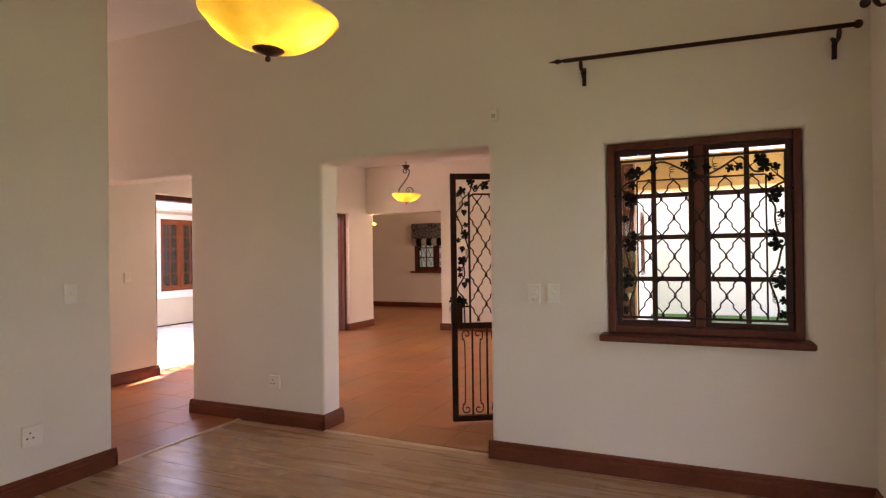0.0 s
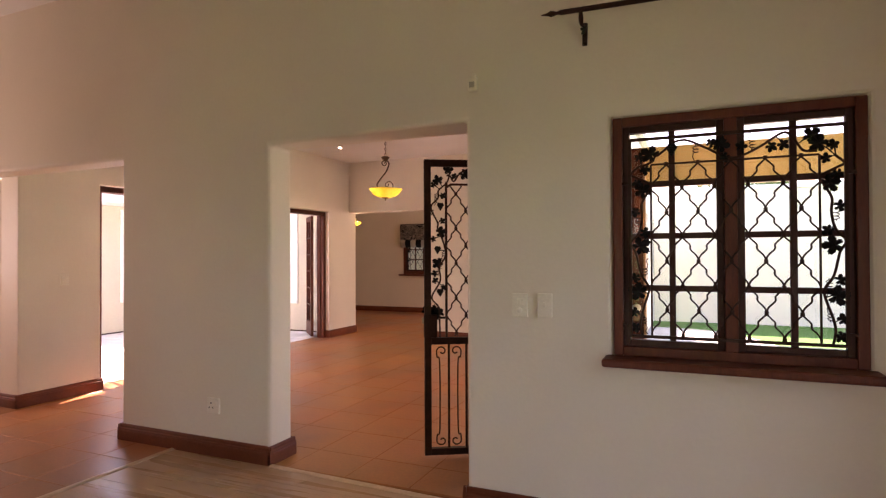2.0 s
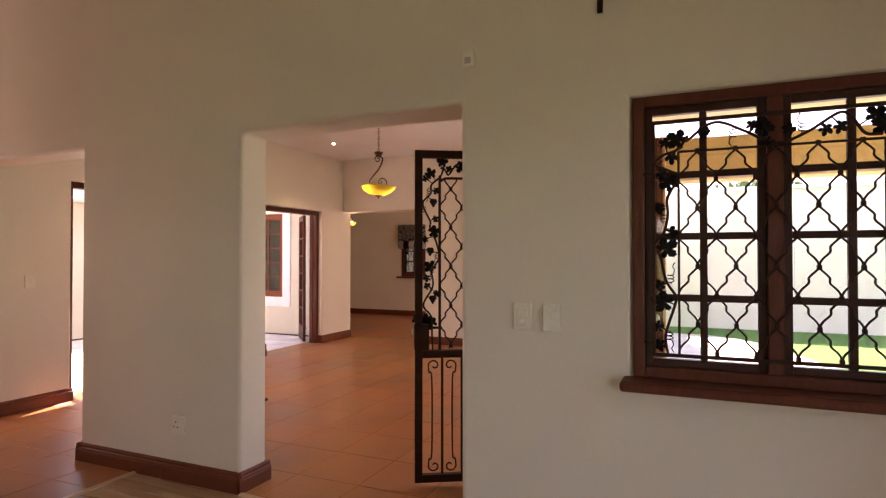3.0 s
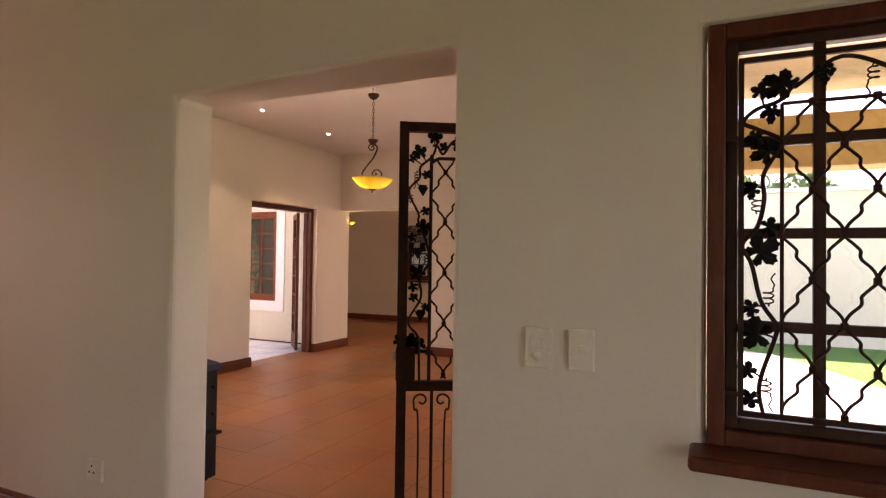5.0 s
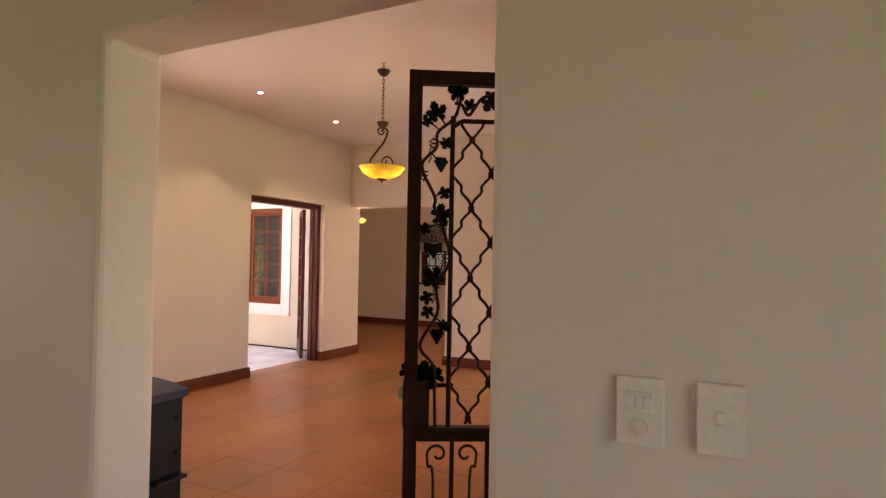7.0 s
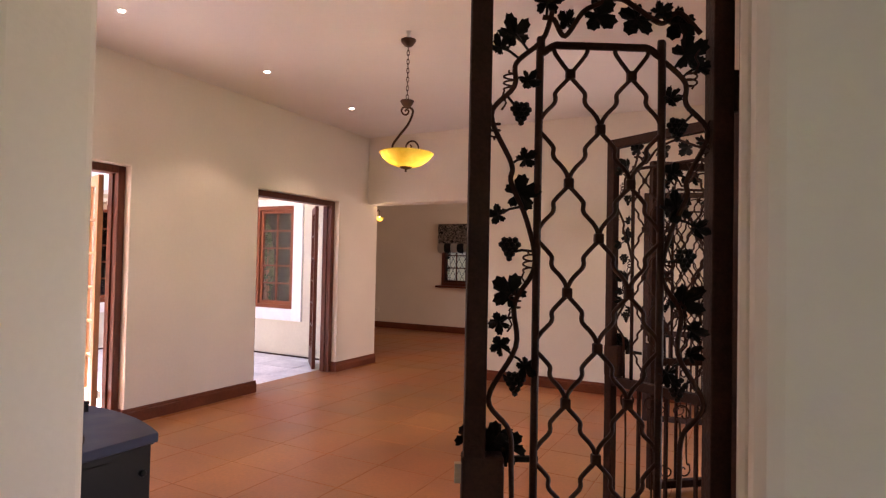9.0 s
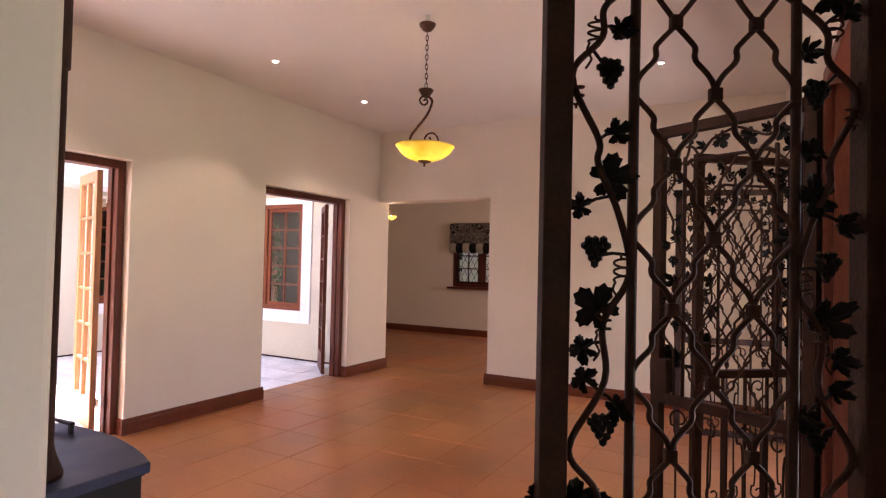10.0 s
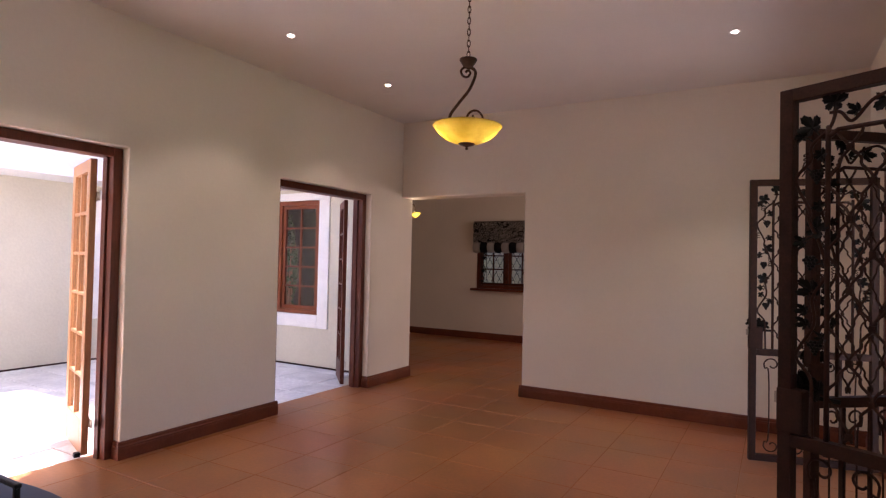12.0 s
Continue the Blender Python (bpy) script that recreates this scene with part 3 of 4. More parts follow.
gate_leaf("iron_gate", leaf_pose(-1.375, 8.30, -1.99, 8.64), 0.70, 1.99, gl, gg, 4)
gate_leaf("iron_gate", leaf_pose(-1.375, 9.72, -1.88, 9.31), 0.65, 1.99, gl, gg, 5)
gate_leaf("iron_gate", leaf_pose(-1.40, 11.12, -2.17, 10.93), 0.79, 1.99, gl, gg, 6)

# ---- doors and windows in wood ----


def door_frame(name, axis_x, y0, y1, top, depth0, depth1, label):
    """A wooden frame in a wall that runs along y: jambs and head."""
    g = tagged(new(name), label, "door frame", kind="structure")
    w = 0.062
    part("jamb", bx(depth0, depth1, y0, y0 + w, 0, top, 0.004), MAHOGANY, g)
    part("jamb", bx(depth0, depth1, y1 - w, y1, 0, top, 0.004), MAHOGANY, g)
    part("head", bx(depth0, depth1, y0 + w, y1 - w, top - w, top, 0.004), MAHOGANY, g)
    for a, b in ((y0 + w, y0 + w + 0.014), (y1 - w - 0.014, y1 - w)):
        part("stop", bx(depth0 + 0.03, depth0 + 0.075, a, b, 0, top - w, 0.002), MAHOGANY, g)
    return g


door_frame("door_1", 0, 7.252, 8.575, 2.113, HL - 0.20, HL - 0.066, "dark red wooden frame of the courtyard doorway")
door_frame("door_2", 0, 9.977, 11.308, 2.103, HL - 0.20, HL - 0.066, "dark red wooden frame of the courtyard doorway")
door_frame("door_3", 0, 6.962, 8.298, 2.098, HR - 0.008, HR + 0.2, "dark red wooden frame of the front doorway")
door_frame("door_4", 0, 9.702, 11.148, 2.098, HR - 0.008, HR + 0.2, "dark red wooden frame of the second gated doorway")


def glazed_leaf(name, m, w, h, cols, rows, mat, label, cat, bottom=0.235, st=0.085, thick=0.042, parent=None, hinge=True):
    """A glazed door or casement leaf in the xz plane, hinge at x = 0."""
    g = thing(name, m, label, cat)
    if parent:
        g.parent = parent
    y = thick / 2
    part("stile", bx(0, st, -y, y, 0, h, 0.004), mat, g)
    part("stile", bx(w - st, w, -y, y, 0, h, 0.004), mat, g)
    part("rail", bx(st, w - st, -y, y, 0, bottom, 0.004), mat, g)
    part("rail", bx(st, w - st, -y, y, h - st, h, 0.004), mat, g)
    pw, ph = (w - 2 * st) / cols, (h - st - bottom) / rows
    for c in range(1, cols):
        part("glazing_bar", bx(st + c * pw - 0.011, st + c * pw + 0.011, -y * 0.9, y * 0.9, bottom, h - st, 0.004), mat, g)
    for r in range(1, rows):
        part("glazing_bar", bx(st, w - st, -y * 0.85, y * 0.85, bottom + r * ph - 0.011, bottom + r * ph + 0.011, 0.004), mat, g)
    for c in range(cols):
        for r in range(rows):
            p = part("pane", bx(st + c * pw + 0.008, st + (c + 1) * pw - 0.008, -0.002, 0.002, bottom + r * ph + 0.008, bottom + (r + 1) * ph - 0.008), GLASS, g)
            p.visible_shadow = False
    if hinge:
        for z in (0.22, h - 0.26):
            bm = bmesh.new()
            box(bm, -0.095, 0.05, -y - 0.004, -y, z - 0.012, z + 0.012, 0.001)
            box(bm, -0.02, 0.05, -y - 0.004, -y, z - 0.035, z + 0.035, 0.001)
            box(bm, -0.10, -0.075, -y - 0.004, -y, z - 0.035, z + 0.035, 0.001)
            lathe(bm, [(0.006, -0.03), (0.006, 0.03)], 8, (-0.045, -y - 0.004, z))
            part("projecting_hinge", bm, STEEL, g, "brass-grey projecting hinge")
    return g


g = glazed_leaf("french_door", pose(-6.075, 8.475, 0.015, 0, 0, 162), 0.60, 2.03, 2, 6, PINE, "honey-coloured glazed wooden door standing open outwards", "door")
bm = bmesh.new()
box(bm, 0.0, 0.05, 0.021, 0.06, -0.01, 0.02, 0.006)
part("door_stop", bm, BLACK, g)
glazed_leaf("french_door", pose(-6.12, 11.225, 0.015, 0, 0, 135), 0.56, 2.03, 2, 6, MAHOGANY, "red-brown glazed wooden door standing open outwards", "door")
glazed_leaf("french_door", pose(-6.155, 7.32, 0.015, 0, 0, 190), 0.60, 2.03, 2, 6, PINE, "honey-coloured glazed wooden door standing open outwards", "door")
glazed_leaf("french_door", pose(-6.155, 10.07, 0.015, 0, 0, 190), 0.54, 2.03, 2, 6, REDWOOD, "red-brown glazed wooden door standing open outwards", "door")


def panel_door(name, m, w, h, label, mat=MAHOGANY, edge=PINE):
    g = thing(name, m, label, "door")
    st = 0.10
    part("stile", bx(0, st, -0.022, 0.022, 0, h, 0.004), mat, g)
    part("stile", bx(w - st, w - 0.012, -0.022, 0.022, 0, h, 0.004), mat, g)
    # honey by default: sunlight on the door's edge, put into its colour
    part("lipping", bx(w - 0.012, w, -0.024, 0.024, 0, h, 0.002), edge, g, "leading edge of the wooden door")
    for z0, z1 in ((0, 0.2), (0.95, 1.07), (h - st, h)):
        part("rail", bx(st, w - st, -0.022, 0.022, z0, z1, 0.004), mat, g)
    for z0, z1 in ((0.2, 0.95), (1.07, h - st)):
        part("panel", bx(st, w - st, -0.012, 0.012, z0, z1, 0.004), mat, g)
    bm = bmesh.new()
    lathe(bm, [(0.022, 0), (0.022, 0.006), (0.01, 0.012), (0.01, 0.03), (0.026, 0.045), (0.02, 0.062)], 12)
    k = part("door_knob", bm, STEEL, g, "brass door knob", True)
    k.matrix_basis = pose(w - 0.05, -0.022, 1.06, 90, 0, 0)
    return g


panel_door("front_door", leaf_pose(-1.06, 7.03, -0.49, 7.0, -0.02), 0.575, 2.05, "brown panelled wooden front door standing open to the porch")
panel_door("front_door", leaf_pose(-1.386, 8.37, -1.388, 8.86, 0.012), 0.49, 2.07, "dark panelled wooden front door folded back against the wall", DARKENED_WOOD, DARKENED_WOOD)


def window_wood(name, m, x0, x1, z0, z1, casements, rows, label, mat, frame=0.055, depth=0.09, kind="structure", cols=2, st=0.05, leaf_mat=None, bar=0.011):
    """A wooden window in the xz plane: y is depth, front towards -y."""
    g = tagged(new(name), label, "window", kind=kind)
    g.matrix_world = m
    part("window_frame", bx(x0, x0 + frame, 0, depth, z0, z1, 0.005), mat, g)
    part("window_frame", bx(x1 - frame, x1, 0, depth, z0, z1, 0.005), mat, g)
    part("window_frame", bx(x0 + frame, x1 - frame, 0, depth, z1 - frame, z1, 0.005), mat, g)
    part("window_frame", bx(x0 + frame, x1 - frame, 0, depth, z0, z0 + frame, 0.005), mat, g)
    cw = (x1 - x0 - 2 * frame) / casements
    for c in range(casements):
        a, b = x0 + frame + c * cw, x0 + frame + (c + 1) * cw
        if c:
            part("mullion", bx(a - 0.027, a + 0.027, 0, depth, z0 + frame, z1 - frame, 0.004), mat, g)
        l, r = a + (0.027 if c else 0), b - (0.027 if c < casements - 1 else 0)
        y0, y1 = 0.028, 0.066
        zb, zt = z0 + frame, z1 - frame
        part("casement_stile", bx(l, l + st, y0, y1, zb, zt, 0.004), leaf_mat or mat, g)
        part("casement_stile", bx(r - st, r, y0, y1, zb, zt, 0.004), leaf_mat or mat, g)
        part("casement_rail", bx(l + st, r - st, y0, y1, zb, zb + st, 0.004), leaf_mat or mat, g)
        part("casement_rail", bx(l + st, r - st, y0, y1, zt - st, zt, 0.004), leaf_mat or mat, g)
        pw, ph = (r - l - 2 * st) / cols, (zt - zb - 2 * st) / rows
        for k in range(1, cols):
            part("glazing_bar", bx(l + st + k * pw - bar, l + st + k * pw + bar, y0 + 0.004, y1 - 0.004, zb + st, zt - st, 0.003), leaf_mat or mat, g)
        for k in range(1, rows):
            part("glazing_bar", bx(l + st, r - st, y0 + 0.006, y1 - 0.006, zb + st + k * ph - bar, zb + st + k * ph + bar, 0.003), leaf_mat or mat, g)
        for i in range(cols):
            for k in range(rows):
                p = part("pane", bx(l + st + i * pw + 0.008, l + st + (i + 1) * pw - 0.008, 0.045, 0.049, zb + st + k * ph + 0.008, zb + st + (k + 1) * ph - 0.008), GLASS, g)
                p.visible_shadow = False
    return g


def sill(parent, x0, x1, y0, y1, z0, z1, mat):
    bm = bmesh.new()
    box(bm, x0, x1, y0, y1, z0, z1, 0.012)
    part("window_sill", bm, mat, parent, "dark red wooden sill board")


def grille(name, m, x0, x1, z0, z1, label, seed, vx=0.102, cell=0.137):
    """A burglar grille with vines along its sides and top."""
    rnd = random.Random(seed)
    g = thing(name, m, label, "window grille", "window grilles")
    for a, b, c, d in ((x0, x1, z0, z0 + 0.014), (x0, x1, z1 - 0.014, z1)):
        part("bar", bx(a, b, -0.007, 0.007, c, d), IRON, g)
    for a in (x0, x1 - 0.014):
        part("bar", bx(a, a + 0.014, -0.007, 0.007, z0 + 0.014, z1 - 0.014), IRON, g)
    ix0, ix1, iz1 = x0 + vx, x1 - vx, z1 - 0.130
    for p, q in (((ix0, 0, z0), (ix0, 0, iz1)), ((ix1, 0, z0), (ix1, 0, iz1)), ((ix0, 0, iz1), (ix1, 0, iz1))):
        part("bar", tb([p, q], 0.005, 6), IRON, g)
    ogee_lattice(g, ix0, ix1, z0, iz1, cell, cell * 1.675, 0.0, 0.0042, 0.0)
    H = z1 - z0
    vine_run(g, GRILLE_STEM, 0.040, rnd, lambda v, u: (x0 + vx * u, 0, z0 + H * v), GRILLE_GROWTH)
    vine_run(g, GRILLE_STEM[:-2], 0.040, rnd, lambda v, u: (x1 - vx * u, 0, z0 + H * v), GRILLE_GROWTH)
    W = x1 - x0 - 0.24
    vine_run(g, ((0, 0.62), (0.16, 0.1), (0.33, 0.45), (0.42, 0.72), (0.52, 0.85), (0.66, 0.55), (0.80, 0.12), (0.86, 0.3), (0.92, 0.75), (1.0, 0.8)), 0.039, rnd, lambda v, u: (x0 + 0.13 + W * v, 0, z1 - 0.14 + 0.13 * (1 - u)), ((0.10, 0.5, "g"), (0.25, 0.6, "t"), (0.36, 0.3, "s"), (0.42, 0.4, "L"), (0.45, 0.8, "s"), (0.55, 0.5, "s"), (0.60, 0.35, "t"), (0.73, 0.55, "s"), (0.80, 0.5, "s"), (0.97, 0.3, "L")))
    for z in (z0 + 0.05, z1 - 0.22):
        part("fixing_lug", bx(x1 - 0.002, x1 + 0.03, -0.006, 0.006, z, z + 0.012), IRON, g)
        part("fixing_lug", bx(x0 - 0.03, x0 + 0.002, -0.006, 0.006, z, z + 0.012), IRON, g)
    return g


# leaves take the darkened wood, which paints their shade against the bright garden
w1 = window_wood("window_1", pose(0, YW - 0.012, 0), -0.572, 0.463, 0.880, 2.035, 2, 4, "dark red wooden casement window with small panes", MAHOGANY, leaf_mat=DARKENED_WOOD, bar=0.014, frame=0.045, st=0.031)
sill(w1, -0.615, 0.500, -0.125, 0.03, 0.838, 0.878, MAHOGANY)
grille("window_grille", pose(0, YW - 0.024, 0), -0.497, 0.388, 0.972, 1.925, "black wrought-iron burglar grille with vine leaves before the window", 11)

w2 = window_wood("window_2", pose(0, 15.69, 0), -6.72, -5.55, 0.92, 2.1, 2, 4, "dark wooden casement window with small panes", MAHOGANY)
sill(w2, -6.80, -5.47, -0.12, 0.03, 0.88, 0.919, MAHOGANY)
grille("window_grille", pose(0, 15.682, 0), -6.63, -5.64, 1.0, 2.03, "black wrought-iron burglar grille with vine leaves before the window", 12)
w3 = window_wood("window_3", pose(0, 11.93, 0), -8.55, -7.12, 0.66, 2.15, 2, 5, "red-brown wooden casement window with small panes", REDWOOD)
w4 = window_wood("window_4", pose(-9.85, 0, 0, 0, 0, 90), 10.66, 11.72, 0.68, 2.13, 2, 5, "red-brown wooden casement window with small panes", REDWOOD)


def surround(name, m, x0, x1, z0, z1, w, t):
    g = tagged(new(name), "white painted plaster band round the window", "window surround", kind="structure")
    g.matrix_world = m
    part("band", bx(x0 - w, x0, -t, 0, z0 - w, z1, 0.004), WHITE_TRIM, g)
    part("band", bx(x1, x1 + w, -t, 0, z0 - w, z1, 0.004), WHITE_TRIM, g)
    part("band", bx(x0, x1, -t, 0, z0 - w, z0, 0.004), WHITE_TRIM, g)
    part("band", bx(x0 - w, x1 + w, -t, 0, z1, z1 + 0.1, 0.004), WHITE_TRIM, g)


surround("trim_3", pose(0, 11.93, 0), -8.55, -7.12, 0.66, 2.15, 0.17, 0.03)
surround("trim_4", pose(-9.85, 0, 0, 0, 0, 90), 10.66, 11.72, 0.68, 2.13, 0.15, 0.03)
glazed_leaf("casement_leaf", pose(-9.80, 11.66, 0.74, 0, 0, -15), 0.44, 1.34, 2, 5, PINE, "honey-coloured wooden casement leaf standing open", "window leaf", 0.05, 0.045, 0.035, hinge=False)

# ---- pendant lamps ----


def amber_glass():
    m = bpy.data.materials.new("amber_marbled_glass")
    m.use_nodes = True
    nt, n = m.node_tree, m.node_tree.nodes
    out = n["Material Output"]
    b = n["Principled BSDF"]
    b.inputs["Roughness"].default_value = 0.22
    tr = n.new("ShaderNodeBsdfTranslucent")
    mix = n.new("ShaderNodeMixShader")
    mix.inputs[0].default_value = 0.72
    tc = n.new("ShaderNodeTexCoord")
    ns = n.new("ShaderNodeTexNoise")
    ns.inputs["Scale"].default_value, ns.inputs["Detail"].default_value = 9.0, 4.0
    nt.links.new(tc.outputs["Object"], ns.inputs["Vector"])
    rp = n.new("ShaderNodeValToRGB")
    rp.color_ramp.elements[0].position, rp.color_ramp.elements[1].position = 0.35, 0.68
    rp.color_ramp.elements[0].color, rp.color_ramp.elements[1].color = (0.66, 0.54, 0.12, 1), (0.87, 0.77, 0.30, 1)
    nt.links.new(ns.outputs["Fac"], rp.inputs[0])
    nt.links.new(rp.outputs[0], b.inputs["Base Color"])
    nt.links.new(rp.outputs[0], tr.inputs[0])
    nt.links.new(b.outputs[0], mix.inputs[1])
    nt.links.new(tr.outputs[0], mix.inputs[2])
    nt.links.new(mix.outputs[0], out.inputs[0])
    return m


AMBER = amber_glass()
BULB = glow("lamp_bulb", (1.0, 0.82, 0.5), 25.0)


def pendant(x, y, z, r, ceil, yaw, tilt, watts, deep, label):
    """A bowl lamp on an S-shaped arm and a chain; z: underside of the bowl."""
    m = pose(x, y, z, 0, 0, yaw)
    g = thing("pendant_lamp", m, label, "pendant lamp", "bowl pendant lamps")
    s = r / 0.22
    bm = bmesh.new()
    outer = [(0.03, 0.010), (0.080, 0.017), (0.127, 0.031), (0.163, 0.050), (0.190, 0.070), (0.206, 0.088), (0.215, 0.100), (0.224, 0.105), (0.227, 0.111)]
    prof = [(a * s, b * s * deep) for a, b in outer] + [(a * s - 0.006, b * s * deep + 0.004) for a, b in outer[::-1]]
    lathe(bm, prof, 48)
    bowl = part("bowl", bm, AMBER, g, "amber marbled glass bowl, lit", True)
    bowl.matrix_basis = pose(0, 0, 0, 0, tilt, 0)
    bm = bmesh.new()
    lathe(bm, [(0.004, -0.022), (0.008, -0.018), (0.008, -0.010), (0.004, -0.006), (0.012, -0.003), (0.036, 0.004), (0.046, 0.012), (0.044, 0.017), (0.01, 0.020)], 24)
    part("finial", bm, BRONZE, g, "dark bronze finial", True).matrix_basis = pose(0, 0, 0, 0, tilt, 0)
    top = 0.35 + 0.08 * deep
    main = [(0.012, 0, top - 0.012), (-0.022, 0, top - 0.006), (-0.040, 0, top - 0.028), (-0.026, 0, top - 0.055), (-0.002, 0, top - 0.058), (0.012, 0, top - 0.036), (-0.002, 0, top - 0.022), (-0.014, 0, top - 0.034)]
    part("scroll", tb(spline(main, 5), 0.0065, 8), BRONZE, g, smooth=True)
    arm = [(0.0, 0, top), (0.034, 0, top - 0.018), (0.040, 0, top - 0.05), (0.008, 0, top - 0.13), (-0.055, 0, top - 0.215), (-0.096, 0, top - 0.28), (-0.085, 0, top - 0.335)]
    part("arm", tb(spline(arm, 6), 0.0085, 8), BRONZE, g, smooth=True)
    hook = [(0.080, 0, top - 0.335), (0.086, 0, top - 0.285), (0.058, 0, top - 0.248), (0.020, 0, top - 0.252), (-0.002, 0, top - 0.285), (0.018, 0, top - 0.308), (0.036, 0, top - 0.288), (0.028, 0, top - 0.272)]
    part("scroll", tb(spline(hook, 5), 0.0062, 8), BRONZE, g, smooth=True)
    bm = bmesh.new()
    lathe(bm, [(0.012, -0.008), (0.028, 0.0), (0.050, 0.034), (0.048, 0.041), (0.012, 0.045)], 24, (0, 0, top))
    part("cap", bm, BRONZE, g, "dark bronze cap", True)
    drop = 0.06
    z0, z1, k = top + 0.05, ceil - z - 0.045 - drop, 0
    n = max(3, round((z1 - z0) / 0.032))
    for k in range(n):
        zc = z0 + (z1 - z0) * (k + 0.5) / n
        hh = (z1 - z0) / n * 0.66
        ring = [(0.0085 * math.cos(a), 0, zc + hh * math.sin(a)) for a in [i * 2 * math.pi / 12 for i in range(13)]]
        if k % 2:
            ring = [(0, p[0], p[2]) for p in ring]
        part("chain_link", tb(ring, 0.0026, 5), BRONZE, g)
    bm = bmesh.new()
    lathe(bm, [(0.012, -0.05), (0.03, -0.042), (0.052, -0.014), (0.055, 0.0)], 24, (0, 0, ceil - z - drop))
    part("ceiling_rose", bm, BRONZE, g, smooth=True)
    bm = bmesh.new()
    lathe(bm, [(0.016, -drop - 0.002), (0.012, -drop + 0.02), (0.012, -0.004), (0.02, 0.0)], 16, (0, 0, ceil - z - 0.001))
    part("ceiling_hook", bm, WHITE_TRIM, g, "white painted stem on the ceiling", True)
    for k in range(2):
        a = math.pi * k + 0.15
        px, py, pz = 0.62 * r * math.cos(a), 0.62 * r * math.sin(a), 0.092 * s * deep
        bm = bmesh.new()
        bmesh.ops.create_uvsphere(bm, u_segments=12, v_segments=8, radius=0.02, matrix=Matrix.Translation((px, py, pz)))
        part("bulb", bm, BULB, g, "lit bulb", True)
        l = new("pendant_bulb_light", bpy.data.lights.new("pendant_bulb_light", "POINT"))
        l.data.energy, l.data.shadow_soft_size, l.data.color = watts, 0.022, (1.0, 0.84, 0.52)
        l.matrix_world = m @ pose(px, py, pz)
    return g


pl = "amber glass bowl lamp on a dark bronze scrolled arm and chain"
pendant(-3.497, 9.07, 2.029, 0.187, CB, 30, 1, 0.10, 1.19, pl)
pendant(-1.187, 3.774, 1.961, 0.190, CA, 12, 4, 0.11, 1.12, pl)

# ---- recessed spotlights of the hall ----
SPOT = glow("spot_glass", (1.0, 0.9, 0.72), 30.0)
for sx, sy in ((-5.077, 9.291), (-5.126, 10.577), (-2.26, 10.635), (-2.21, 9.22), (-5.05, 7.95), (-2.2, 7.85)):
    g = thing("spotlight", pose(sx, sy, CB), "small lit recessed ceiling spotlight with a white ring", "spotlight", "ceiling spotlights")
    bm = bmesh.new()
    lathe(bm, [(0.024, -0.0005), (0.034, -0.004), (0.030, -0.007), (0.020, -0.005)], 20)
    part("ring", bm, WHITE_TRIM, g, smooth=True)
    bm = bmesh.new()
    lathe(bm, [(0.004, -0.008), (0.016, -0.008), (0.018, -0.005)], 16)
    part("lens", bm, SPOT, g, "glowing lens")
    l = new("spotlight_beam", bpy.data.lights.new("spotlight_beam", "SPOT"))
    l.data.energy, l.data.spot_size, l.data.spot_blend, l.data.shadow_soft_size, l.data.color = 5.5, radians(100), 0.4, 0.02, (1.0, 0.85, 0.62)
    l.matrix_world = look((sx, sy, CB - 0.015), (sx, sy, 0))

# ---- wall lamp in the room beyond ----
g = thing("wall_lamp", pose(-5.845, YG + 0.06, 1.93), "small amber glass wall lamp, lit, on a dark bracket", "wall lamp")
bm = bmesh.new()
lathe(bm, [(0.012, -0.01), (0.03, 0.0), (0.055, 0.02), (0.072, 0.05), (0.066, 0.05), (0.05, 0.024), (0.02, 0.008)], 20)
part("shade", bm, AMBER, g, "amber glass shade", True)
part("bracket", tb(spline([(-0.05, 0.0, 0.10), (-0.03, 0.0, 0.15), (0.0, 0.0, 0.12), (0.0, 0.0, 0.01)], 5), 0.006, 6), BRONZE, g, smooth=True)
bm = bmesh.new()
bmesh.ops.create_uvsphere(bm, u_segments=10, v_segments=8, radius=0.014, matrix=Matrix.Translation((0, 0, 0.045)))
part("bulb", bm, BULB, g, "lit bulb")
l = new("wall_lamp_light", bpy.data.lights.new("wall_lamp_light", "POINT"))
l.data.energy, l.data.shadow_soft_size, l.data.color = 0.45, 0.02, (1.0, 0.8, 0.45)
l.matrix_world = pose(-5.845, YG + 0.06, 2.0)

# ---- curtain rods ----


def bracket(parent, m):
    bm = bmesh.new()
    tube(bm, spline([(0, -0.13, 0.0), (0.0, -0.10, -0.05), (0.004, -0.04, -0.03), (0, -0.012, -0.06), (0, -0.010, -0.105)], 5), [0.009 + 0.003 * math.sin(i * 0.7) for i in range(21)], 7)
    box(bm, -0.012, 0.012, -0.014, -0.001, -0.122, -0.01, 0.003)
    b = part("bracket", bm, IRON, parent)
    b.matrix_basis = m
    bm = bmesh.new()
    vine_leaf(bm, (-0.045, 0.0, -0.05), 0.030, 1.2, random.Random(5))
    lf = part("bracket_leaf", bm, LEAF_IRON, parent)
    lf.matrix_basis = m @ pose(0, 0, 0, 0, 0, 90)


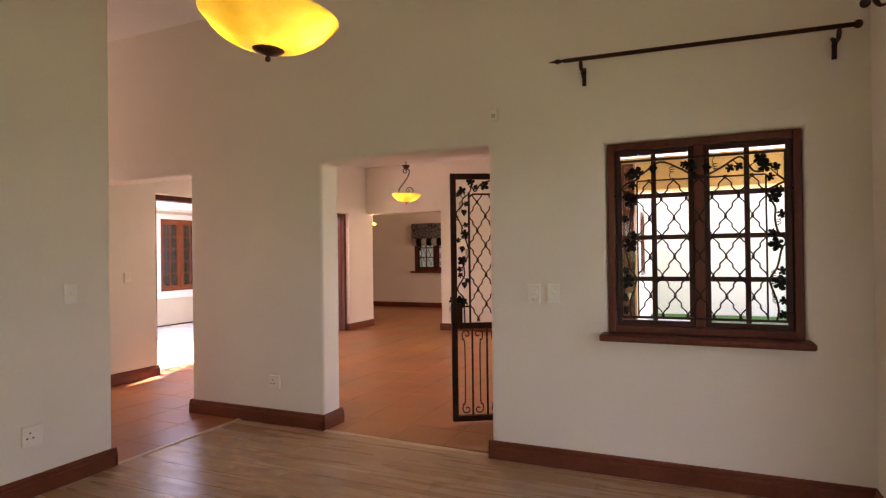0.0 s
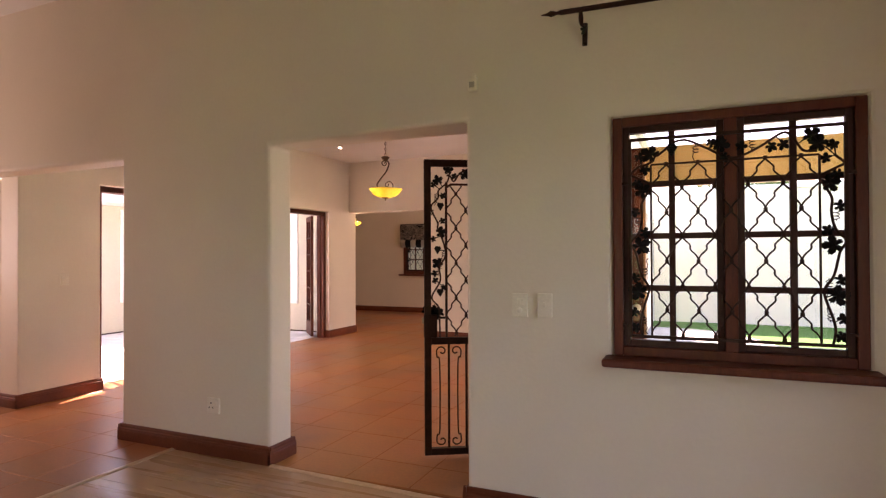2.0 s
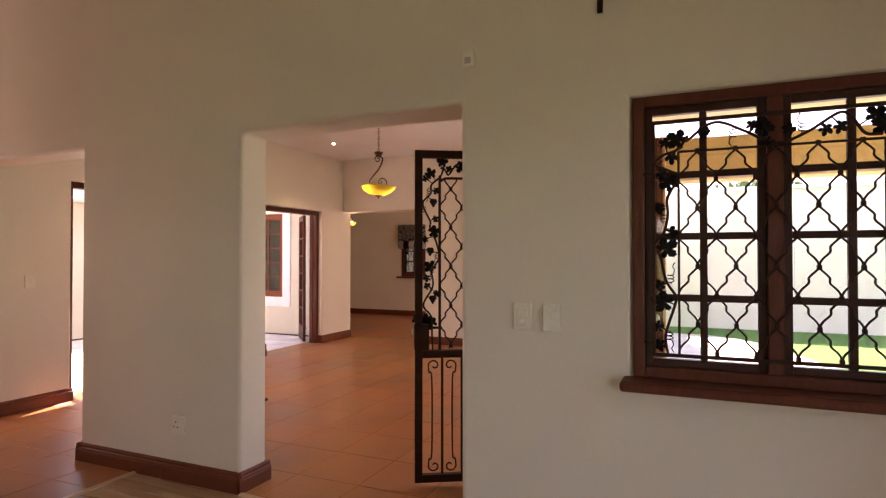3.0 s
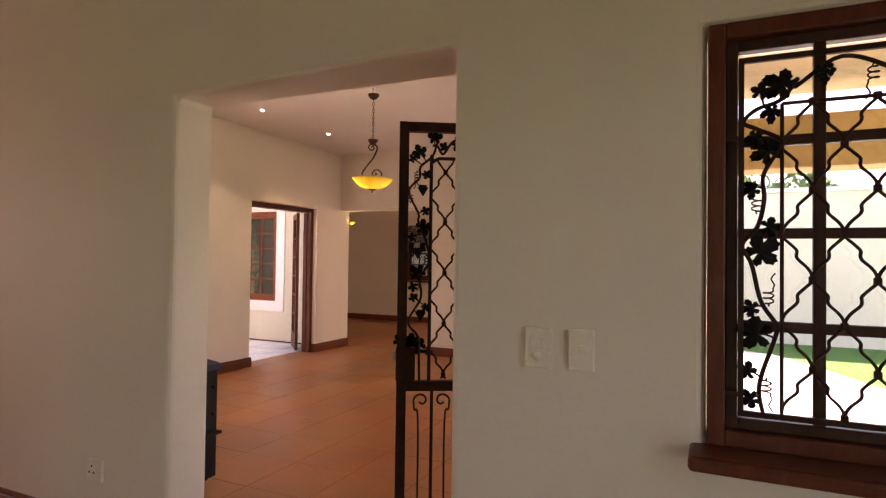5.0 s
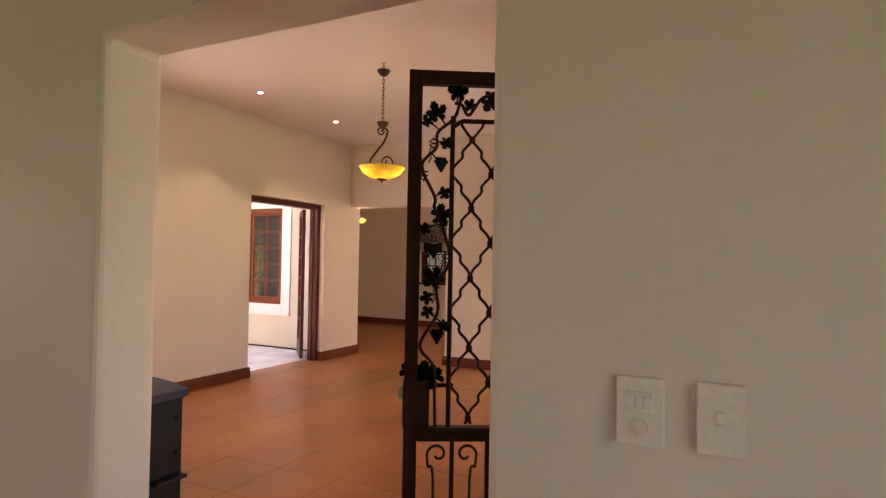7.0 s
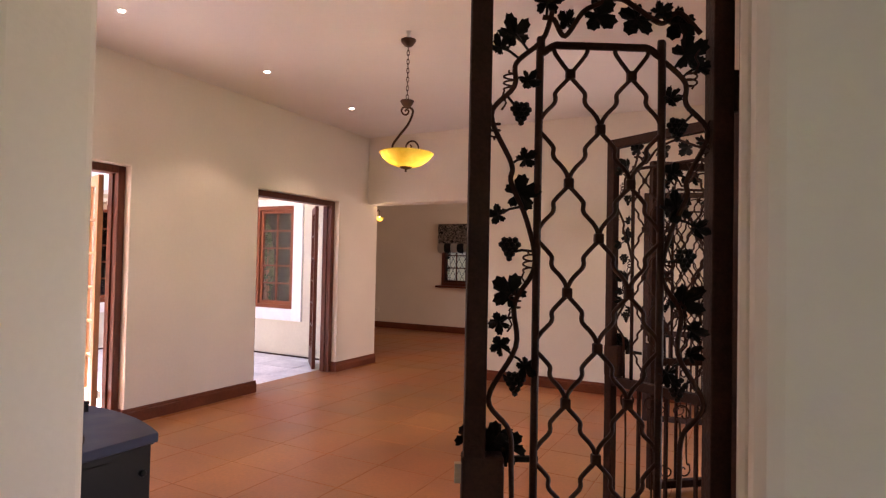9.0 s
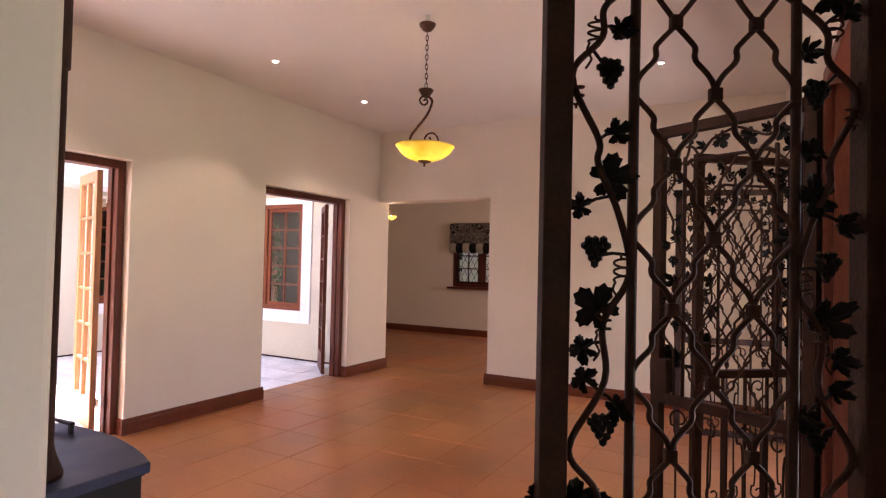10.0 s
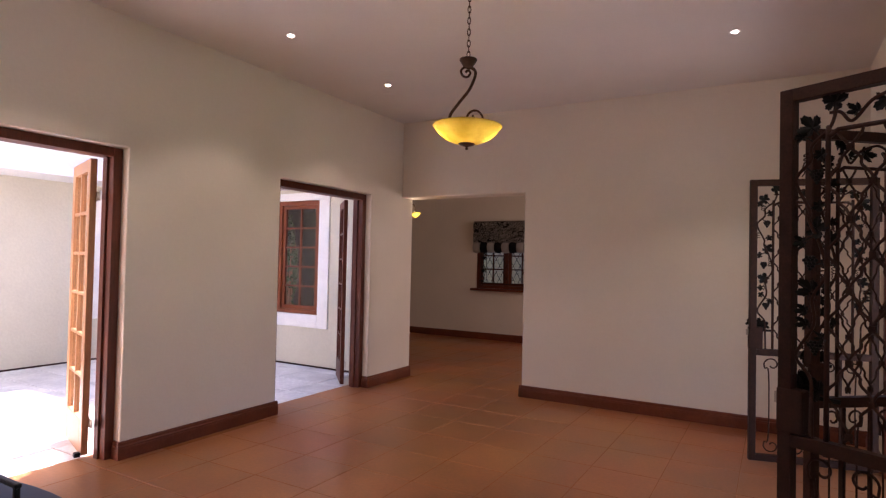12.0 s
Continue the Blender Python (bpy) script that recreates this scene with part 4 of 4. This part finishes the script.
def curtain_rod(m, x0, x1, b0, b1, spear, label):
    """A rod along x at the thing's origin height; the wall lies 0.13 towards +y."""
    g = thing("curtain_rod", m, label, "curtain rod", "curtain rods")
    part("rod", tb([(x0, -0.13, 0.012), (x1, -0.13, 0.012)], 0.0125, 10), IRON, g, smooth=True)
    if spear:
        part("finial", tb([(x0 - 0.10, -0.13, 0.012), (x0 - 0.065, -0.13, 0.012), (x0 - 0.05, -0.13, 0.012), (x0 - 0.035, -0.13, 0.012), (x0 - 0.02, -0.13, 0.012), (x0, -0.13, 0.012)], [0.002, 0.008, 0.015, 0.012, 0.007, 0.013], 10), IRON, g, smooth=True)
    for e in ((x1,) if spear else (x0, x1)):
        bm = bmesh.new()
        bmesh.ops.create_uvsphere(bm, u_segments=14, v_segments=10, radius=0.022, matrix=Matrix.Translation((e + 0.01, -0.13, 0.012)))
        part("finial", bm, IRON, g, smooth=True)
    for b in (b0, b1):
        bracket(g, pose(b, 0, 0))
    return g


curtain_rod(pose(0, YW, 2.523, 0, 1.15, 0), -0.795, 0.69, -0.70, 0.62, True, "black wrought-iron curtain rod with a spear finial above the window")
curtain_rod(pose(XR, 0, 2.475, 0, 0, -90), -5.63, -1.4, -5.50, -1.7, False, "black wrought-iron curtain rod with leaf brackets on the wall")

# ---- switches, sockets, detector ----


def plate(name, m, w, h, label, kind):
    g = thing(name, m, label, "light switch" if kind != "socket" else "socket")
    part("plate", bx(-w / 2, w / 2, -0.017, -0.0005, -h / 2, h / 2, 0.003), PLASTIC, g)
    if kind == "dimmer":
        part("insert", bx(-w * 0.30, w * 0.30, -0.021, -0.017, -h * 0.02, h * 0.30, 0.002), PLASTIC, g)
        for k in range(3):
            part("rocker", bx(-w * 0.24 + k * w * 0.17, -w * 0.10 + k * w * 0.17, -0.024, -0.021, h * 0.05, h * 0.24, 0.001), PLASTIC, g)
        bm = bmesh.new()
        lathe(bm, [(0.014, 0.0), (0.014, 0.006), (0.011, 0.009)], 18)
        part("knob", bm, PLASTIC, g, smooth=True).matrix_basis = pose(0, -0.017, -h * 0.22, 90, 0, 0)
    elif kind == "switch":
        part("recess", bx(-w * 0.42, w * 0.42, -0.0185, -0.017, h * 0.30, h * 0.33), PLASTIC, g)
        part("rocker", bx(-0.008, 0.008, -0.026, -0.017, -0.006, 0.016, 0.003), PLASTIC, g)
    else:
        for dx, dz in ((0, 0.018), (-0.016, -0.012), (0.016, -0.012)):
            bm = bmesh.new()
            lathe(bm, [(0.005, 0.0), (0.005, 0.0014)], 10)
            part("pin_hole", bm, BLACK, g).matrix_basis = pose(dx - w * 0.15, -0.017, dz, 90, 0, 0)
        part("rocker", bx(w * 0.26, w * 0.40, -0.023, -0.017, 0.0, h * 0.3, 0.002), PLASTIC, g)
    return g


plate("light_switch", pose(-1.044, YW, 1.108), 0.082, 0.122, "cream plastic dimmer switch on the plastered wall", "dimmer")
plate("light_switch", pose(-0.913, YW, 1.110), 0.076, 0.122, "cream plastic light switch on the plastered wall", "switch")
plate("light_switch", pose(XL, 4.784, 1.157, 0, 0, 90), 0.080, 0.120, "cream plastic light switch on the plastered wall", "switch")
plate("wall_socket", pose(XL, 4.554, 0.353, 0, 0, 90), 0.115, 0.115, "white plastic three-pin wall socket", "socket")
plate("wall_socket", pose(-3.248, YA, 0.343), 0.105, 0.105, "cream plastic three-pin wall socket", "socket")
plate("light_switch", pose(HL, 6.874, 1.152, 0, 0, 90), 0.085, 0.115, "cream plastic light switch on the plastered wall", "switch")
plate("wall_socket", pose(-8.24, 15.7, 0.36), 0.11, 0.11, "cream plastic three-pin wall socket", "socket")
g = thing("motion_detector", pose(-1.295, YW, 2.295), "small white plastic alarm detector above the opening", "alarm detector")
bm = bmesh.new()
box(bm, -0.027, 0.027, -0.042, -0.0005, -0.040, 0.040, 0.010)
part("housing", bm, PLASTIC, g)
part("lens", bx(-0.015, 0.015, -0.0445, -0.042, -0.026, 0.004, 0.001), material("grey_lens", (0.48, 0.46, 0.42), 0.3), g)
part("mount", bx(-0.012, 0.012, -0.012, -0.0005, 0.040, 0.058, 0.002), PLASTIC, g)

# ---- black stove behind the pier ----
g = thing("stove", pose(-3.72, 6.60, 0), "black cast-iron stove with a bowed top and tall flue pipe", "stove")


def rounded_plan(x0, x1, y0, y1, bow, z0, z1, inset=0.0):
    """A box whose side towards +y bows outwards, with rounded corners."""
    pts = []
    for k in range(13):
        u = k / 12
        pts.append((x1 - inset + (x0 - x1 + 2 * inset) * u, y1 - bow * (2 * u - 1) ** 2 - inset))
    pts += [(x0 + inset, y0 + inset), (x1 - inset, y0 + inset)]
    bm = bmesh.new()
    a = [bm.verts.new((*p, z0)) for p in pts]
    b = [bm.verts.new((*p, z1)) for p in pts]
    bm.faces.new(a[::-1])
    bm.faces.new(b)
    for i in range(len(pts)):
        j = (i + 1) % len(pts)
        bm.faces.new((a[i], a[j], b[j], b[i]))
    bmesh.ops.recalc_face_normals(bm, faces=bm.faces[:])
    bmesh.ops.bevel(bm, geom=bm.edges[:], offset=0.006, segments=2, profile=0.5, affect="EDGES")
    return bm


part("body", rounded_plan(-0.46, 0.46, 0.0, 0.48, 0.10, 0.06, 0.695), BLACK, g)
part("lid", rounded_plan(-0.48, 0.48, -0.01, 0.50, 0.105, 0.700, 0.735), BLUE_SHEEN_LID, g, "black satin top plate with a bowed front edge, bluish sheen in its colour")
part("lid_rim", rounded_plan(-0.47, 0.47, -0.004, 0.488, 0.103, 0.695, 0.701), BLACK, g)
bm = bmesh.new()
box(bm, -0.22, -0.005, 0.415, 0.432, 0.765, 0.778, 0.004)
box(bm, -0.025, -0.009, 0.417, 0.430, 0.734, 0.766, 0.002)
box(bm, -0.216, -0.20, 0.417, 0.430, 0.734, 0.766, 0.002)
part("handle", bm, BLACK, g, "black bar handle")
part("side_slot", bx(0.4595, 0.4625, 0.05, 0.24, 0.668, 0.674), material("slot_dark", (0.004, 0.004, 0.004), 0.8), g)
for z in (0.60, 0.44):
    bm = bmesh.new()
    lathe(bm, [(0.012, 0.0), (0.012, 0.012), (0.008, 0.016)], 12)
    part("knob", bm, BLACK, g, smooth=True).matrix_basis = pose(0.459, 0.345, z, 0, 90, 0)
bm = bmesh.new()
box(bm, 0.455, 0.52, 0.20, 0.37, 0.325, 0.345, 0.008)
part("side_shelf", bm, BLACK, g)
bm = bmesh.new()
lathe(bm, [(0.085, 0.735), (0.085, 0.75), (0.066, 0.80), (0.060, 0.83), (0.060, 1.925), (0.067, 1.93), (0.067, 3.009)], 24, (0.325, 0.12, 0))
part("flue_pipe", bm, IRON, g, "black steel flue pipe up to the ceiling", True)
part("plinth", bx(-0.42, 0.42, 0.02, 0.36, 0.035, 0.061, 0.004), BLACK, g)
for cx in (-0.38, 0.38):
    for cy in (0.06, 0.32):
        bm = bmesh.new()
        lathe(bm, [(0.016, -0.010), (0.018, -0.006), (0.018, 0.006), (0.016, 0.010)], 14)
        part("foot", bm, BLACK, g, smooth=True).matrix_basis = pose(cx, cy, 0.0185, 0, 90, 0)

# ---- roman blind ----


def blind_cloth():
    m = material("black_floral_cloth", (0.5, 0.5, 0.5), 0.9, vary=0.05, bump=0.1, bump_scale=300)
    nt, n = m.node_tree, m.node_tree.nodes
    tc = n.new("ShaderNodeTexCoord")
    wv = n.new("ShaderNodeTexNoise")
    wv.inputs["Scale"].default_value, wv.inputs["Detail"].default_value, wv.inputs["Distortion"].default_value = 9.0, 1.0, 3.0
    nt.links.new(tc.outputs["Object"], wv.inputs["Vector"])
    rp = n.new("ShaderNodeValToRGB")
    rp.color_ramp.interpolation = "CONSTANT"
    e = rp.color_ramp.elements
    e[0].position, e[0].color = 0.0, (0.012, 0.011, 0.012, 1)
    e[1].position, e[1].color = 0.43, (0.50, 0.46, 0.40, 1)
    k = e.new(0.51)
    k.color = (0.012, 0.011, 0.012, 1)
    k = e.new(0.575)
    k.color = (0.42, 0.38, 0.33, 1)
    k = e.new(0.66)
    k.color = (0.012, 0.011, 0.012, 1)
    nt.links.new(wv.outputs["Fac"], rp.inputs[0])
    nt.links.new(rp.outputs[0], n["Principled BSDF"].inputs["Base Color"])
    return m


def fold_sheet(x0, x1, z0, z1, folds, depth, y, scallop=0.0, nx=10):
    bm = bmesh.new()
    nz, rows = folds * 6, []
    for j in range(nz + 1):
        v = j / nz
        row = []
        for i in range(nx + 1):
            u = i / nx
            zz = z0 + (z1 - z0) * v - scallop * math.sin(math.pi * u) * (1 - v)
            row.append(bm.verts.new((x0 + (x1 - x0) * u, y - depth * abs(math.sin(math.pi * folds * v)) ** 0.6 - depth * 0.25 * math.sin(math.pi * u), zz)))
        rows.append(row)
    for a, b in zip(rows, rows[1:]):
        for i in range(nx):
            bm.faces.new((a[i], a[i + 1], b[i + 1], b[i]))
    bmesh.ops.solidify(bm, geom=bm.faces[:], thickness=0.004)
    return bm


g = thing("roman_blind", pose(0, 15.69, 0), "half-raised roman blind in black and cream floral and striped cloth", "window blind")
part("valance", fold_sheet(-6.775, -5.50, 1.745, 2.125, 2, 0.03, -0.05), blind_cloth(), g, "black cloth with a cream scrolling floral pattern", True)
part("head_rail", bx(-6.775, -5.50, -0.048, -0.002, 2.095, 2.13, 0.004), MAHOGANY, g)
CREAM_CLOTH = material("cream_cloth", (0.55, 0.51, 0.45), 0.9, vary=0.05, bump=0.15, bump_scale=250)
BLACK_CLOTH = material("black_cloth", (0.010, 0.009, 0.010), 0.9, vary=0.1, bump=0.15, bump_scale=250)
sw = (6.775 - 5.50) / 9
for k in range(9):
    part("stripe", fold_sheet(-6.775 + k * sw, -6.775 + (k + 1) * sw, 1.575, 1.75, 1, 0.045, -0.045, 0.02, 6), BLACK_CLOTH if k % 2 else CREAM_CLOTH, g, "black stripe" if k % 2 else "cream stripe", True)

# ---- planting beyond the garden wall, and leaves that imitate a reflection in the courtyard window ----


def leafy(name, m, sx, sy, sz, count, size, seed, label, mat):
    rnd = random.Random(seed)
    g = thing(name, m, label, "shrub")
    bm = bmesh.new()
    for k in range(count):
        while True:
            p = Vector((rnd.uniform(-1, 1), rnd.uniform(-1, 1), rnd.uniform(-1, 1)))
            if 0.25 < p.length < 1:
                break
        p = Vector((p.x * sx, p.y * sy, sz + p.z * sz)) * (1 + 0.12 * math.sin(5 * p.x + 3 * p.z))
        q = Euler((rnd.uniform(-1.2, 1.2), rnd.uniform(-1.2, 1.2), rnd.uniform(0, 6.3))).to_matrix()
        s = size * rnd.uniform(0.6, 1.3)
        vs = [bm.verts.new(p + q @ Vector(c) * s) for c in ((-1, 0, 0), (-0.2, -0.42, 0.1), (0.5, -0.3, 0.05), (1, 0, -0.15), (0.5, 0.3, 0.05), (-0.2, 0.42, 0.1))]
        bm.faces.new(vs)
    part("foliage", bm, mat, g)
    bm = bmesh.new()
    for k in range(7):
        a = rnd.uniform(0, 6.3)
        tube(bm, spline([(0.03 * math.cos(a), 0.03 * math.sin(a), 0), (0.3 * sx * math.cos(a), 0.3 * sy * math.sin(a), sz * 0.7), (0.7 * sx * math.cos(a), 0.7 * sy * math.sin(a), sz * 1.5)], 4), [0.022 - 0.002 * i for i in range(9)], 6)
    part("stems", bm, PINE, g)
    return g


FOLIAGE = material("green_leaves", (0.07, 0.14, 0.03), 0.55, vary=0.35, scale=5, bump=0.05, fine=0.2)
leafy("shrub", pose(1.2, 18.4, -0.13), 2.6, 0.8, 1.75, 3200, 0.11, 21, "dense green shrub behind the white garden wall", FOLIAGE)
leafy("shrub", pose(5.4, 18.6, -0.13), 2.4, 0.8, 1.85, 2600, 0.11, 22, "dense green shrub behind the white garden wall", FOLIAGE)

# added leaves behind the glass imitate foliage mirrored in the panes
leafy("shrub", pose(-7.76, 12.06, 0.665), 0.13, 0.05, 0.62, 420, 0.045, 23, "green leaves behind the small-paned window, standing in for a reflection", FOLIAGE)

# side window of the far room, unseen, made up to hold its fill
w7 = window_wood("window_7_unseen", pose(-1.14, 0, 0, 0, 0, -90), -14.6, -13.2, 0.9, 2.1, 2, 4, "dark wooden casement window with small panes", MAHOGANY)
# ---- glazing of the openings behind the walker ----
# assumed passage window, unseen, added along with the passage fill
w8 = window_wood("window_8_unseen", pose(-8.06, 0, 0, 0, 0, 90), 5.15, 6.15, 1.0, 2.2, 2, 4, "dark wooden casement window with small panes", MAHOGANY)
w5 = window_wood("window_5", pose(XR + 0.16, 0, 0, 0, 0, -90), -5.4, -3.0, 0.05, 2.15, 3, 4, "dark wooden glazed garden doors, out of view", MAHOGANY)
# assumed rear doors, unseen, that frame the added warm fill
w6 = window_wood("window_6_unseen", pose(0, -1.66, 0, 0, 0, 0), -2.9, -0.1, 0.05, 2.15, 3, 4, "dark wooden glazed garden doors, out of view", MAHOGANY)

# ---- floor pieces: tiles, planks, flagstones ----
PIECES = {}


def piece(name, x0, x1, y0, y1, top, mat, parent, tag, ch=0.004, deep=0.014):
    w, d = round(x1 - x0, 3), round(y1 - y0, 3)
    key = (tag, w, d)
    if key not in PIECES:
        vs, c = [], ch
        for z, i in ((-deep, 0), (-c * 0.7, 0), (0, c)):
            vs += [(-w / 2 + i, -d / 2 + i, z), (w / 2 - i, -d / 2 + i, z), (w / 2 - i, d / 2 - i, z), (-w / 2 + i, d / 2 - i, z)]
        fs = [(8, 9, 10, 11)]
        for r in (0, 4):
            fs += [(r + k, r + (k + 1) % 4, r + 4 + (k + 1) % 4, r + 4 + k) for k in range(4)]
        me = bpy.data.meshes.new(name)
        me.from_pydata(vs, [], fs)
        me.materials.append(mat)
        PIECES[key] = me
    ob = new(name, PIECES[key])
    ob.location = ((x0 + x1) / 2, (y0 + y1) / 2, top)
    ob.parent = parent
    return ob


def joined(name, rects, top, mat, parent, ch=0.004, deep=0.014):
    vs, fs = [], []
    for x0, x1, y0, y1 in rects:
        b = len(vs)
        for z, i in ((top - deep, 0), (top - ch * 0.7, 0), (top, ch)):
            vs += [(x0 + i, y0 + i, z), (x1 - i, y0 + i, z), (x1 - i, y1 - i, z), (x0 + i, y1 - i, z)]
        fs.append((b + 8, b + 9, b + 10, b + 11))
        for r in (0, 4):
            fs += [(b + r + k, b + r + (k + 1) % 4, b + r + 4 + (k + 1) % 4, b + r + 4 + k) for k in range(4)]
    me = bpy.data.meshes.new(name)
    me.from_pydata(vs, [], fs)
    me.materials.append(mat)
    ob = new(name, me)
    ob.parent = parent
    tagged(ob, kind="stuff")


def cells(x0, x1, y0, y1, px, py, ox, oy, joint):
    """Grid cells of pitch px, py through (ox, oy), cut to the rectangle."""
    out = []
    for i in range(math.floor((x0 - ox) / px), math.ceil((x1 - ox) / px)):
        for j in range(math.floor((y0 - oy) / py), math.ceil((y1 - oy) / py)):
            a, b = max(x0, ox + i * px + joint / 2), min(x1, ox + (i + 1) * px - joint / 2)
            c, d = max(y0, oy + j * py + joint / 2), min(y1, oy + (j + 1) * py - joint / 2)
            if b - a > 0.02 and d - c > 0.02:
                out.append((a, b, c, d))
    return out


fh, fp, fl, fc = (bpy.data.objects[k] for k in ("floor_hall", "floor_passage", "floor_living", "pavement_courtyard"))
rt = random.Random(8)
for a, b, c, d in cells(HL - 0.26, HR + 0.26, YA + 0.02, YG, 0.445, 0.456, -4.43, 8.885, 0.005):
    if (a + b) / 2 < HL and not (7.1 < (c + d) / 2 < 8.7 or 9.8 < (c + d) / 2 < 11.4):
        continue
    piece("floor_tile", a, b, c, d, rt.uniform(-0.0012, 0.0), TERRACOTTA, fh, "tile", 0.0025)
for a, b, c, d in cells(-8.0, XL - 0.02, 5.06, YA + 0.02, 0.445, 0.456, -4.43, 5.925, 0.005):
    piece("floor_tile", a, b, c, d, rt.uniform(-0.0012, 0.0), TERRACOTTA, fp, "tile", 0.0025)
joined("floor_tiles", cells(-9.6, -1.2, YG, 15.7, 0.445, 0.456, -4.43, 8.885, 0.005), 0.0, TERRACOTTA, bpy.data.objects["floor_room"])
rows = []
y = YA - 0.022
while y > -1.5:
    rows.append((max(-1.5, y - 0.19), y))
    y -= 0.19
far = []
for c, d in rows:
    x = XL + 0.022 - rt.uniform(0, 1.2)
    while x < XR:
        a, b = max(x, XL + 0.022), min(x + 1.28, XR)
        x += 1.28
        if b - a < 0.02:
            continue
        if c > 3.4:
            piece("floor_plank", a + 0.0006, b - 0.0006, c + 0.0006, d - 0.0006, 0.0, LAMINATE, fl, "plank", 0.0012)
        else:
            far.append((a + 0.0006, b - 0.0006, c + 0.0006, d - 0.0006))
joined("floor_planks", far, 0.0, LAMINATE, fl, 0.0012)
for a, b, c, d in cells(-9.85, HL - 0.26, 6.0, 11.93, 0.62, 0.46, -9.6, 6.2, 0.012):
    piece("flagstone", a, b, c, d, -0.018 + rt.uniform(-0.002, 0.002), FLAG, fc, "flag", 0.006)
